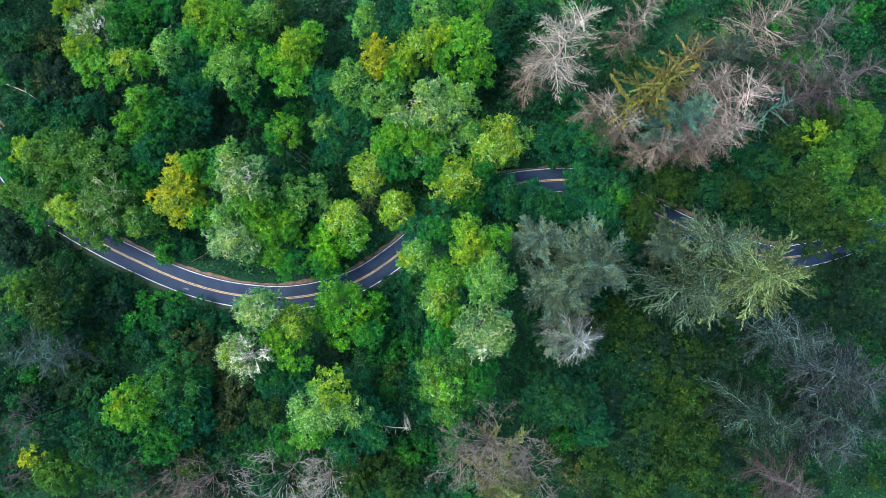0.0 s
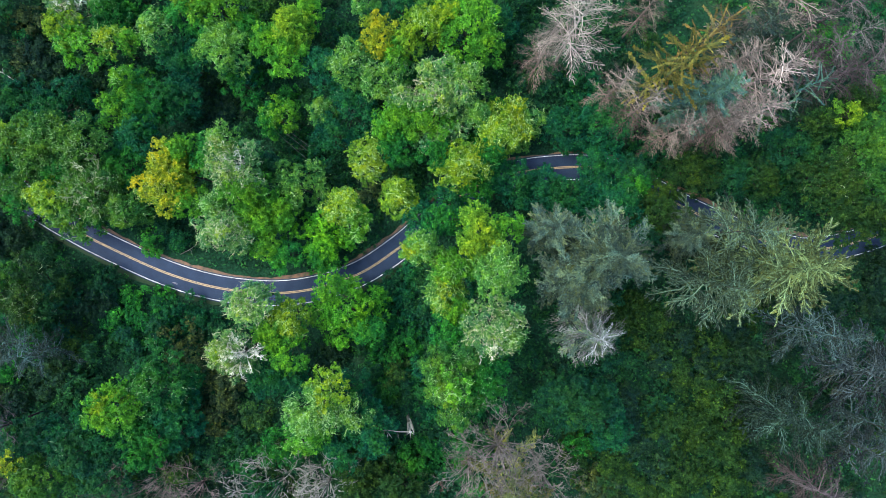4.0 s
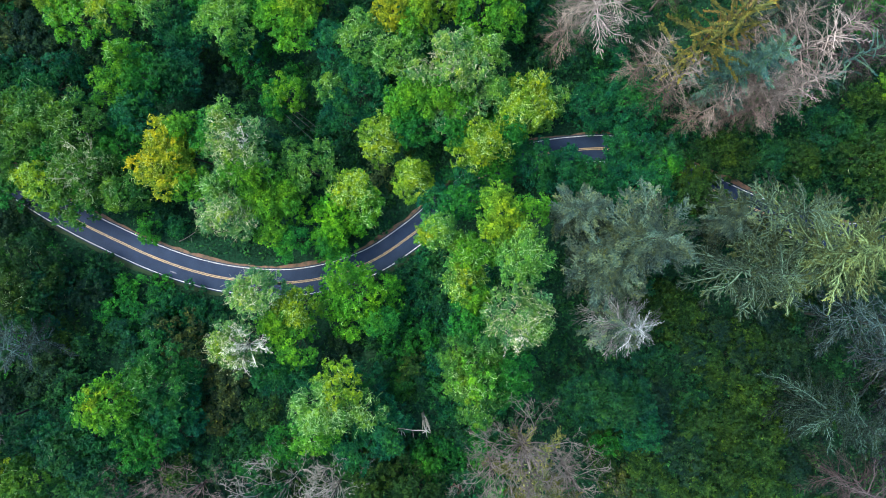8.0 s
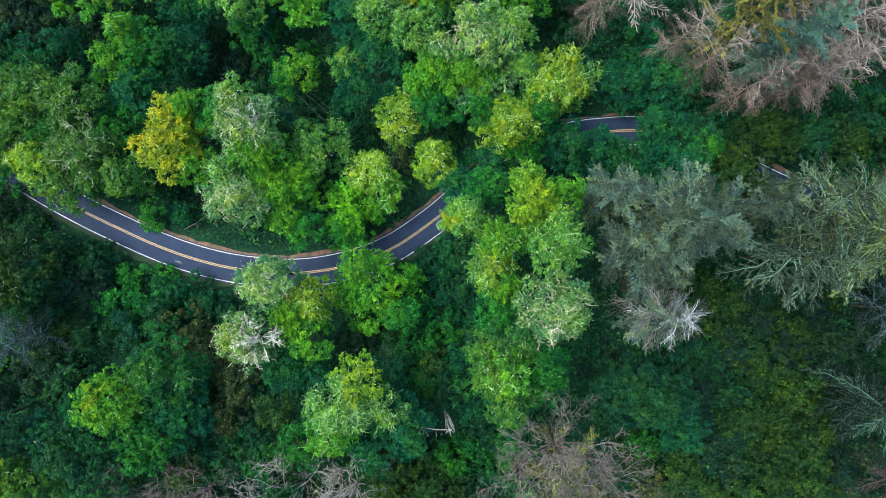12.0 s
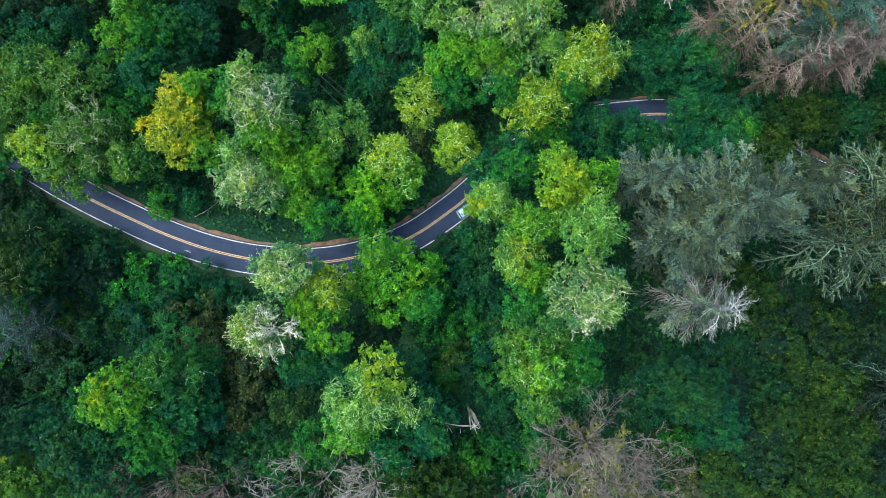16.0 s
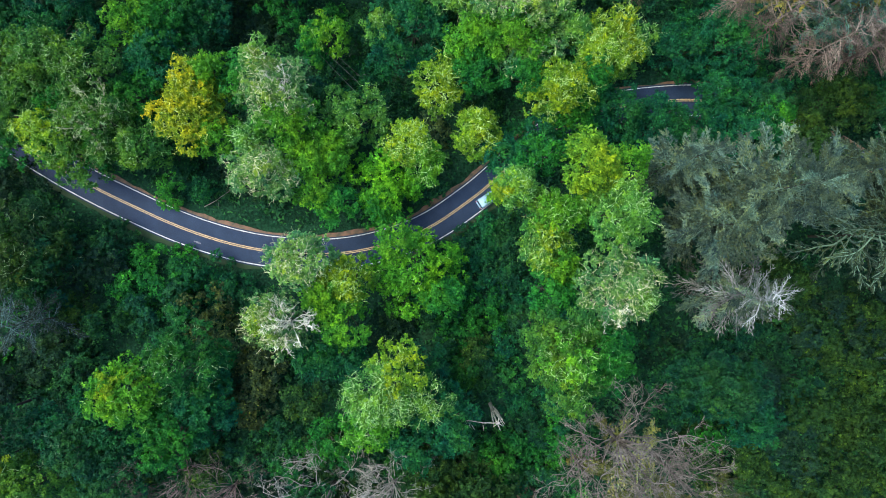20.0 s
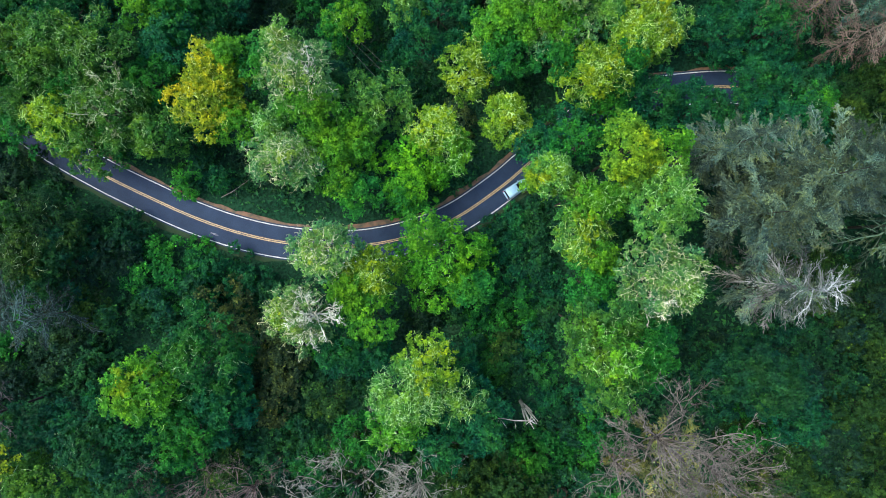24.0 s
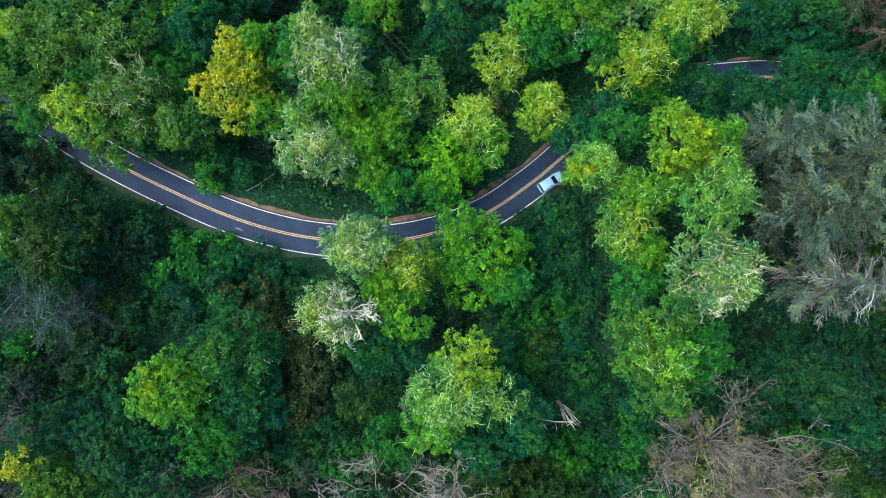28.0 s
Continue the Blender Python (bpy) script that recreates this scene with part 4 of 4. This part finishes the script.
shrub(-82.9, -26.6, 8.4, 5.6, DUSK)
shrub(-78.5, -31.4, 9.5, 5.5, DEEP)

# scrub below the leafless trees
for x, y, r, tone in ((-55.0, -46.5, 4.6, OLIVE), (-47.5, -45.5, 5.0, DEEP), (-41.0, -46.5, 4.8, FERN), (-35.0, -45.0, 4.6, OLIVE), (-29.0, -46.0, 4.8, DEEP), (-22.5, -46.5, 4.4, FERN),
                      (-60.5, -45.5, 4.6, DEEP), (-45.0, -51.5, 5.2, DUSK), (-37.5, -52.0, 5.2, DEEP), (-30.5, -52.5, 5.0, OLIVE), (-52.5, -53.0, 5.2, DUSK), (-66.0, -46.5, 4.6, OLIVE)):
    shrub(x, y, float(lift(x, y)[0]) + 6.2, r, tone)

for x, y, r, tone in ((-13.0, -30.6, 4.4, FERN), (-8.6, -30.4, 4.2, DEEP), (-11.0, -27.2, 4.0, OLIVE), (-5.0, -31.8, 4.0, FERN)):
    shrub(x, y, float(lift(x, y)[0]) + 4.6, r, tone)

# over the road
broadleaf(15.0, 11.0, 11.6, 4.7, TEAL)
broadleaf(21.8, 9.1, 10.2, 4.0, TEAL)
broadleaf(30.2, 10.8, 10.6, 4.3, TEAL)
broadleaf(31.0, 15.5, 9.4, 4.2, TEAL)
broadleaf(37.3, 13.2, 11.7, 5.7, DEEP)
broadleaf(42.4, 9.0, 12.4, 5.6, OLIVE)
broadleaf(4.7, 11.0, 13.1, 5.0, GREEN)
broadleaf(0.5, 8.5, 12.7, 4.0, TEAL)
broadleaf(10.6, 13.7, 10.5, 4.7, TEAL)
broadleaf(-5.6, 4.4, 13.3, 4.0, TEAL)
broadleaf(-96.2, 18.0, 10.2, 4.8, GREEN)
broadleaf(-94.8, 12.3, 10.4, 4.8, MOSS)
broadleaf(-89.4, 7.9, 9.9, 4.1, GREEN)
broadleaf(-82.3, 6.5, 10.1, 4.1, GREEN)
broadleaf(-74.5, 5.7, 10.3, 3.8, GREEN)
broadleaf(-97.8, 22.5, 9.0, 3.5, GREEN)
broadleaf(81.5, 1.3, 15.5, 4.0, OLIVE)
broadleaf(87.0, 3.6, 17.4, 5.1, OLIVE)
conifer(46.3, 1.2, 24.8, 6.9, GREYGREEN, "live")
conifer(51.1, 1.1, 36.3, 11.1, HEMLOCKGREY, "ribbed", 66)

# more of the thicket
shrub(33.7, -16.0, 12.2, 5.4, OLIVE)
shrub(31.1, -25.7, 13.0, 5.9, DEEP)
shrub(35.3, -30.5, 13.2, 5.4, DUSK)
shrub(45.8, -24.5, 12.7, 5.1, OLIVE)
shrub(58.4, -17.5, 9.8, 6.1, DUSK)
shrub(62.6, -24.8, 11.1, 5.5, DUSK)
shrub(55.3, -34.2, 13.1, 5.4, OLIVE)
shrub(35.5, -35.1, 14.1, 5.0, DUSK)
shrub(33.0, -44.6, 14.8, 5.8, OLIVE)
shrub(43.0, -45.0, 13.8, 5.9, DUSK)
shrub(52.3, -43.5, 14.4, 5.3, OLIVE)
shrub(43.7, -51.7, 15.1, 5.8, OLIVE)
shrub(63.1, -36.8, 12.3, 5.1, DUSK)
shrub(38.8, -19.8, 11.7, 5.1, OLIVE)
shrub(20.9, -31.2, 15.0, 5.0, DEEP)
shrub(17.7, -24.5, 12.4, 4.4, DEEP)
shrub(27.0, -40.0, 14.1, 5.0, GREEN)
shrub(71.6, -15.1, 8.7, 6.2, DUSK)
shrub(81.1, -12.7, 7.6, 6.2, DUSK)
shrub(14.0, -31.7, 12.9, 3.9, DEEP)
shrub(65.6, -15.2, 7.6, 5.3, OLIVE)

# bare white tops
bare_tree(-39.2, -21.6, 24.2, 4.1, BONE, 16, 1.5)
bare_tree(-81.1, 51.1, 7.8, 4.2, BONE, 9, 1.4)
bare_tree(-41.0, 15.0, 20.0, 3.2, BONE, 9, 1.2)
bare_tree(6.6, -18.6, 31.0, 3.2, BONE, 9, 1.3)
bare_tree(-4.5, 29.5, 15.7, 4.1, SILVERWOOD, 9, 1.4)
bare_tree(-73.4, 10.6, 15.4, 5.8, SILVERWOOD, 12, 1.3)
conifer(24.7, -18.0, 31.8, 6.4, GREYGREEN, "live", 60)

# more dead conifers in the stand
conifer(36.2, 25.2, 30.5, 6.6, GREYBROWN, "dead")
conifer(48.7, 22.6, 30.5, 6.6, GREYBROWN, "dead")
conifer(55.6, 23.0, 33.4, 7.4, PINKGREY, "dead")
conifer(52.1, 32.4, 34.3, 5.8, GREYBROWN, "dead")
conifer(70.3, 35.4, 34.3, 6.7, DARKGREY, "dead")
conifer(18.4, 37.2, 30.5, 6.0, GREYBROWN, "dead")

# bushes along the outer verge
shrub(-12.3, -10.6, 4.0, 3.8, DEEP)
shrub(-8.4, -8.5, 4.1, 4.2, TEAL)
shrub(-4.7, -6.4, 4.3, 3.8, DEEP)
shrub(-15.9, -12.7, 3.9, 3.5, DEEP)
shrub(-9.3, -12.1, 6.0, 4.7, TEAL)
shrub(-4.7, -10.2, 6.4, 4.3, DEEP)

# crooked dead crowns
bare_tree(9.0, -38.2, 38.0, 9.6, DRIFTWOOD, 40, 0.95)
bare_tree(16.6, -42.6, 34.0, 7.6, DRIFTWOOD, 20, 0.95)
bare_tree(3.6, -42.0, 31.0, 6.0, DRIFTWOOD, 16, 0.95)
shrub(1.8, -36.7, 12.7, 5.1, TEAL)
shrub(3.2, -42.6, 13.1, 5.1, GREEN)
shrub(0.6, -47.4, 13.5, 5.3, DEEP)
shrub(5.5, -32.7, 11.3, 4.5, TEAL)
shrub(-1.9, -41.2, 11.8, 4.5, DEEP)
shrub(-2.8, -34.6, 9.2, 3.8, TEAL)
shrub(-3.8, -18.9, 8.3, 4.9, TEAL)
shrub(-2.9, -22.9, 9.0, 4.6, DEEP)
shrub(7.3, -39.0, 13.1, 4.4, DEEP)

# ---------- dead wood and stones ----------
def snag():
    """A broken, splintered trunk that leans, with one long bare branch."""
    rng = np.random.default_rng(5)
    ob = new("broken_snag")
    tagged(ob, "pale splintered stump of a broken tree with a bare branch", "dead tree", kind="thing")
    a, b = np.array([-9.0, -35.0, 5.5]), np.array([-7.6, -37.5, 15.8])
    child("trunk", tubes("trunk", [tube([a, a + (b - a) * 0.35, a + (b - a) * 0.66], [0.34, 0.31, 0.30], 9)], DEADWOOD), ob, (0.30, 0.34, 0.28))
    for i in range(12):
        w = rng.normal(size=3) * 0.22
        o = a + (b - a) * (0.56 + 0.10 * rng.random()) + w
        e = b + w * 2.6 + (b - a) * (0.30 * rng.random() - 0.2)
        child("splinter", tubes("splinter", [tube([o, (o + e) / 2 + rng.normal(size=3) * 0.05, e], [0.10, 0.08, 0.03], 5)], DEADWOOD), ob, (0.9, 0.94, 0.85))
    p = [b, b + np.array([-2.4, 0.1, 0.3]), b + np.array([-4.6, 0.5, 0.4]), b + np.array([-5.8, 0.2, 0.2])]
    fork = [(p, [0.09, 0.075, 0.055, 0.02], 5)]
    for o, w in ((p[1], (0.1, -1.1, 0.3)), (p[2], (-0.9, -1.2, 0.2)), (p[2], (0.3, -1.6, 0.1)), (p[2], (0.9, -1.3, 0.2))):
        w = np.array(w)
        fork.append(([o, o + w * 0.6, o + w * 1.1], [0.06, 0.05, 0.02], 4))
    child("branch", grown("branch", fork, DEADWOOD), ob, (1.0, 0.97, 0.9))
    for i in range(7):
        w = unit(rng.normal(size=3)) * (0.7 + 0.5 * rng.random())
        child("branch_stub", tubes("branch_stub", [tube([b, b + w * 0.5, b + w], [0.07, 0.05, 0.02], 4)], DEADWOOD), ob, (1.1, 1.1, 1.1))


def boulder(x, y, r, tone, words, flat=0.6):
    rng = np.random.default_rng(int(abs(x * 10 + y)))
    bm = bmesh.new()
    bmesh.ops.create_icosphere(bm, subdivisions=3, radius=r)
    for v in bm.verts:
        k = 1 + 0.45 * noise.noise(v.co * (1.1 / r) + Vector((x, y, 0))) + 0.22 * noise.noise(v.co * (2.8 / r)) + 0.10 * noise.noise(v.co * (6.0 / r))
        v.co = Vector((v.co.x * k * 1.15, v.co.y * k, v.co.z * k * flat))
    me = bpy.data.meshes.new("boulder")
    bm.to_mesh(me)
    bm.free()
    me.materials.append(tone)
    ob = new("boulder", me)
    ob.location = (x, y, float(lift(x, y)[0]) + r * flat * 0.35)
    return tagged(ob, words, "rock", kind="thing")


snag()
boulder(-2.3, -51.2, 1.5, DIRT, "reddish-brown boulder on the forest floor")
boulder(-25.6, 64.4, 1.9, ROCK, "pale grey rock outcrop between the trees", 0.35)
boulder(-16.5, 66.6, 3.2, ROCK, "pale grey rock outcrop between the trees", 0.4)
log([(-59.3, -3.0, 0.2), (-57.2, -2.0, 0.5), (-54.1, -0.1, 1.4)], 0.08, (0.7, 0.66, 0.6), "pale fallen branch lying beside the road", "fallen_branch",
    [(0.5, (0.3, -1, 0.4), 1.6), (0.75, (0.6, 0.8, 0.4), 1.4)])
log([(-102.6, 38.8, 0.4), (-98, 36.9, 0.9), (-94.6, 34.8, 1.6)], 0.18, (1.0, 0.95, 0.9), "pale fallen branch across the dark scrub", "fallen_branch", [(0.6, (0.2, 1, 0.5), 1.5)])
for dx, dy in ((0.0, 0.0), (1.6, 0.9), (3.4, 1.0)):
    foot = (-30.4 + dx, 17.0 + dy)
    log([(*foot, float(lift(*foot)[0]) - 0.3), (-34.2 + dx * 0.8, 20.4 + dy, -2.6), (-38.4 + dx * 0.6, 24.4 + dy * 0.6, 1.2)], 0.07, (0.38, 0.43, 0.42),
        "thin grey bare trunk leaning through the gap", "leaning_trunk", [(0.55, (1, -0.3, 0.4), 3.0), (0.75, (0.7, 0.8, 0.5), 2.4)])


# ---------- the car ----------
def plain(name, tone, rough, metal=0.0, coat=0.0):
    m, nt, bsdf = material(name)
    geo = nt.nodes.new("ShaderNodeNewGeometry")
    a = node(nt, "ShaderNodeTexNoise", Scale=6.0, Detail=5.0)
    nt.links.new(geo.outputs["Position"], a.inputs["Vector"])
    r = ramp(nt, (0.3, tuple(v * 0.85 for v in tone)), (0.7, tone))
    nt.links.new(a.outputs["Fac"], r.inputs["Fac"])
    nt.links.new(r.outputs["Color"], bsdf.inputs["Base Color"])
    bsdf.inputs["Roughness"].default_value = rough
    bsdf.inputs["Metallic"].default_value = metal
    bsdf.inputs["Coat Weight"].default_value = coat
    return m


def hull(name, stations, mat):
    """A closed shell through cross sections (x, half width, low, high, shoulder): rounded boxes along x."""
    v, f = [], []
    for x, w, lo, hi, sh in stations:
        for y, z in ((-w * 0.92, lo), (-w, lo + 0.12), (-w, hi - sh), (-w * 0.9, hi - sh * 0.25), (-w * 0.7, hi), (w * 0.7, hi), (w * 0.9, hi - sh * 0.25), (w, hi - sh), (w, lo + 0.12), (w * 0.92, lo)):
            v.append((x, y, z))
    n = len(stations)
    for i in range(n - 1):
        for j in range(10):
            k = (j + 1) % 10
            f.append((i * 10 + j, i * 10 + k, (i + 1) * 10 + k, (i + 1) * 10 + j))
    f.append(tuple(range(9, -1, -1)))
    f.append(tuple((n - 1) * 10 + j for j in range(10)))
    return solid(name, v, f, mat)


def slab(name, corners, thick, mat):
    """A thin plate through four corners, thickened along its normal."""
    c = [Vector(p) for p in corners]
    n = (c[1] - c[0]).cross(c[3] - c[0]).normalized() * thick
    v = [*c, *(p + n for p in c)]
    return solid(name, v, [(3, 2, 1, 0), (4, 5, 6, 7), (0, 1, 5, 4), (1, 2, 6, 5), (2, 3, 7, 6), (3, 0, 4, 7)], mat, False)


def car(x, y, heading):
    paint = plain("pale_silver_blue_paint", (0.26, 0.46, 0.64), 0.32, 0.1, 0.5)
    glass = plain("dark_tinted_glass", (0.012, 0.016, 0.02), 0.08)
    black = plain("black_rubber", (0.02, 0.02, 0.02), 0.8)
    metal = plain("alloy", (0.5, 0.5, 0.52), 0.35, 0.9)
    lamp = plain("clear_headlight", (0.75, 0.78, 0.8), 0.15)
    red = plain("red_taillight", (0.35, 0.01, 0.01), 0.2)
    ob = new("car")
    ob.matrix_world = pose(x, y, 0.03, 0, 0, heading)
    tagged(ob, "pale silver-blue estate car driving on the road", "car", kind="thing")
    child("body", hull("body", [(-2.30, 0.72, 0.42, 0.86, 0.10), (-2.22, 0.86, 0.30, 0.98, 0.10), (-1.5, 0.92, 0.22, 1.0, 0.10), (0.6, 0.92, 0.20, 1.0, 0.10),
                                (1.2, 0.91, 0.22, 0.99, 0.14), (1.9, 0.88, 0.24, 0.90, 0.14), (2.2, 0.80, 0.30, 0.80, 0.14), (2.32, 0.62, 0.40, 0.70, 0.10)], paint), ob)
    child("cabin", hull("cabin", [(-2.12, 0.80, 0.95, 1.08, 0.05), (-1.85, 0.74, 0.95, 1.50, 0.08), (-1.0, 0.72, 0.95, 1.56, 0.08), (0.1, 0.71, 0.95, 1.54, 0.08), (0.98, 0.80, 0.95, 1.04, 0.04)], glass), ob, label="dark tinted glasshouse")
    child("roof", hull("roof", [(-1.95, 0.68, 1.46, 1.51, 0.02), (-1.8, 0.73, 1.44, 1.575, 0.04), (-0.8, 0.73, 1.46, 1.615, 0.04), (0.05, 0.70, 1.46, 1.585, 0.04), (0.22, 0.62, 1.44, 1.52, 0.02)], paint), ob)
    child("bonnet", slab("bonnet", [(1.02, -0.74, 1.0), (2.1, -0.64, 0.875), (2.1, 0.64, 0.875), (1.02, 0.74, 1.0)], 0.02, paint), ob)
    for sy in (-1, 1):
        child("roof_rail", tubes("roof_rail", [tube([(-1.7, sy * 0.62, 1.60), (-0.8, sy * 0.63, 1.66), (0.0, sy * 0.60, 1.62)], [0.02, 0.02, 0.02], 6)], metal), ob)
        child("headlight", hull("headlight", [(2.05, 0.16, 0.60, 0.76, 0.03), (2.24, 0.11, 0.62, 0.74, 0.03)], lamp), ob, m=pose(0, sy * 0.60, 0))
        child("taillight", hull("taillight", [(-2.31, 0.08, 0.70, 0.98, 0.03), (-2.16, 0.10, 0.68, 1.0, 0.03)], red), ob, m=pose(0, sy * 0.72, 0))
        child("mirror", hull("mirror", [(0.72, 0.07, 1.0, 1.13, 0.03), (0.88, 0.10, 0.98, 1.15, 0.03), (0.94, 0.05, 1.0, 1.12, 0.02)], paint), ob, m=pose(0, sy * 1.02, 0))
        child("pillar", tubes("pillar", [tube([(0.98, sy * 0.76, 1.0), (0.15, sy * 0.70, 1.54)], [0.035, 0.035], 5)], paint), ob)
        for wx in (-1.42, 1.42):
            wheel = child("wheel", None, ob, m=pose(wx, sy * 0.80, 0.33))
            ring = [(0.20, -0.10), (0.31, -0.11), (0.335, -0.06), (0.335, 0.06), (0.31, 0.11), (0.20, 0.10)]
            v = [(r * math.cos(a), w, r * math.sin(a)) for a in [i * math.pi / 10 for i in range(20)] for r, w in ring]
            f = [(i * 6 + j, i * 6 + (j + 1) % 6, ((i + 1) % 20) * 6 + (j + 1) % 6, ((i + 1) % 20) * 6 + j) for i in range(20) for j in range(6)]
            child("tyre", solid("tyre", v, f, black), wheel)
            v = [(r * math.cos(a), sy * w, r * math.sin(a)) for a in [i * math.pi / 10 for i in range(20)] for r, w in ((0.21, 0.02), (0.19, 0.09), (0.05, 0.06))]
            f = [(i * 3 + j, i * 3 + j + 1, ((i + 1) % 20) * 3 + j + 1, ((i + 1) % 20) * 3 + j) for i in range(20) for j in range(2)]
            child("rim", solid("rim", v, f + [tuple(i * 3 + 2 for i in range(20))], metal), wheel)


car(-7.9, -1.55, 32)

# ---------- thicket in the gaps between the trees ----------
def fill_thicket():
    """Bushes that grow into one another in the gaps, joined by their colour."""
    rng = np.random.default_rng(21)
    spots = np.array(PLANTED)
    masses = {}
    made = 0
    for _ in range(9000):
        x, y = rng.uniform(-116, 110), rng.uniform(-76, 64)
        r = 2.0 + 1.7 * rng.random()
        if ((spots[:, 0] - x) ** 2 + (spots[:, 1] - y) ** 2 < (0.45 * spots[:, 2] + 0.5 * r) ** 2).any() or off_road(x, y)[0] < 4.8 + 1.15 * r:
            continue
        spots = np.vstack([spots, [x, y, r]])
        patch = noise.noise(Vector((x * 0.04, y * 0.04, 3.0)))
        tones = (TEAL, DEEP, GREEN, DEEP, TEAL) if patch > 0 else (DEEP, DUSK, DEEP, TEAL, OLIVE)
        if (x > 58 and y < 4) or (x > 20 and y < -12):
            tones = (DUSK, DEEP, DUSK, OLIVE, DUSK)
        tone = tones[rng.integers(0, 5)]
        base = np.array([x, y, float(lift(x, y)[0])])
        for cx, cy, cz, lr in crown_lobes(rng, r, 2.8 + 4.5 * rng.random(), 5, 0.45):
            c, n, sz = lobe_points(rng, lr, 18.0, 0.40)
            masses.setdefault(tone, []).append(leaf_faces(rng, c + base + np.array([cx, cy, cz]), n, sz))
        made += 1
        if made >= 500:
            break
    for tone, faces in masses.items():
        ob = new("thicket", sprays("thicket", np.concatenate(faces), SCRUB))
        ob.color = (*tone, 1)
        tagged(ob, CROWN_WORDS[tone] + " bushes grown together between the trees", "thicket", kind="stuff")


def far_woods():
    """The woods go on beyond the stretch that the camera passes."""
    rng = np.random.default_rng(33)
    faces = []
    for _ in range(900):
        a, q = rng.random() * 6.283, rng.uniform(1.0, 2.3)
        x, y = 128 * q * math.cos(a), 92 * q * math.sin(a)
        if off_road(x, y)[0] < 9:
            continue
        r = 4.0 + 3.0 * rng.random()
        c, n, sz = lobe_points(rng, r, 0.95, 1.25)
        faces.append(leaf_faces(rng, c + np.array([x, y, float(lift(x, y)[0]) + 5 + 8 * rng.random()]), n, sz))
    ob = new("far_woods", sprays("far_woods", np.concatenate(faces), LEAF))
    ob.color = (*GREEN, 1)
    tagged(ob, "green woodland canopy stretching away over the hills", "woods", kind="stuff")


far_woods()
fill_thicket()


# ---------- undergrowth ----------
def build_undergrowth():
    """Low leafy growth in soft mounds that covers the forest floor between the trees."""
    rng = np.random.default_rng(7)
    faces = []
    made = 0
    while made < 600:
        x, y = rng.uniform(-124, 112), rng.uniform(-80, 72)
        r = 1.1 + 2.1 * rng.random() ** 1.6
        if off_road(x, y)[0] < 4.1 + r:
            continue
        made += 1
        c, n, s = lobe_points(rng, r, 8.0, 0.55)
        c = c * np.array([1, 1, 0.8]) + np.array([x, y, float(lift(x, y)[0]) + 0.2])
        faces.append(leaf_faces(rng, c, n, s))
    n = 60000
    x, y = rng.uniform(-124, 112, n), rng.uniform(-80, 72, n)
    d = off_road(x, y)
    keep = d > 3.8 + rng.random(n) * 1.2
    x, y, d = x[keep], y[keep], d[keep]
    c = np.stack([x, y, lift(x, y) + 0.1 + 0.7 * rng.random(len(x)) * np.clip((d - 3) / 4, 0.15, 1)], 1)
    faces.append(leaf_faces(rng, c, unit(np.array([0, 0, 0.9]) + rng.normal(size=c.shape) * 0.5), 0.6 * (0.5 + rng.random(len(c)))))
    ob = new("undergrowth", sprays("undergrowth", np.concatenate(faces), SCRUB))
    ob.color = (0.019, 0.088, 0.040, 1)
    tagged(ob, "dark green ferns, brambles and saplings covering the forest floor", "undergrowth", kind="stuff")


build_undergrowth()
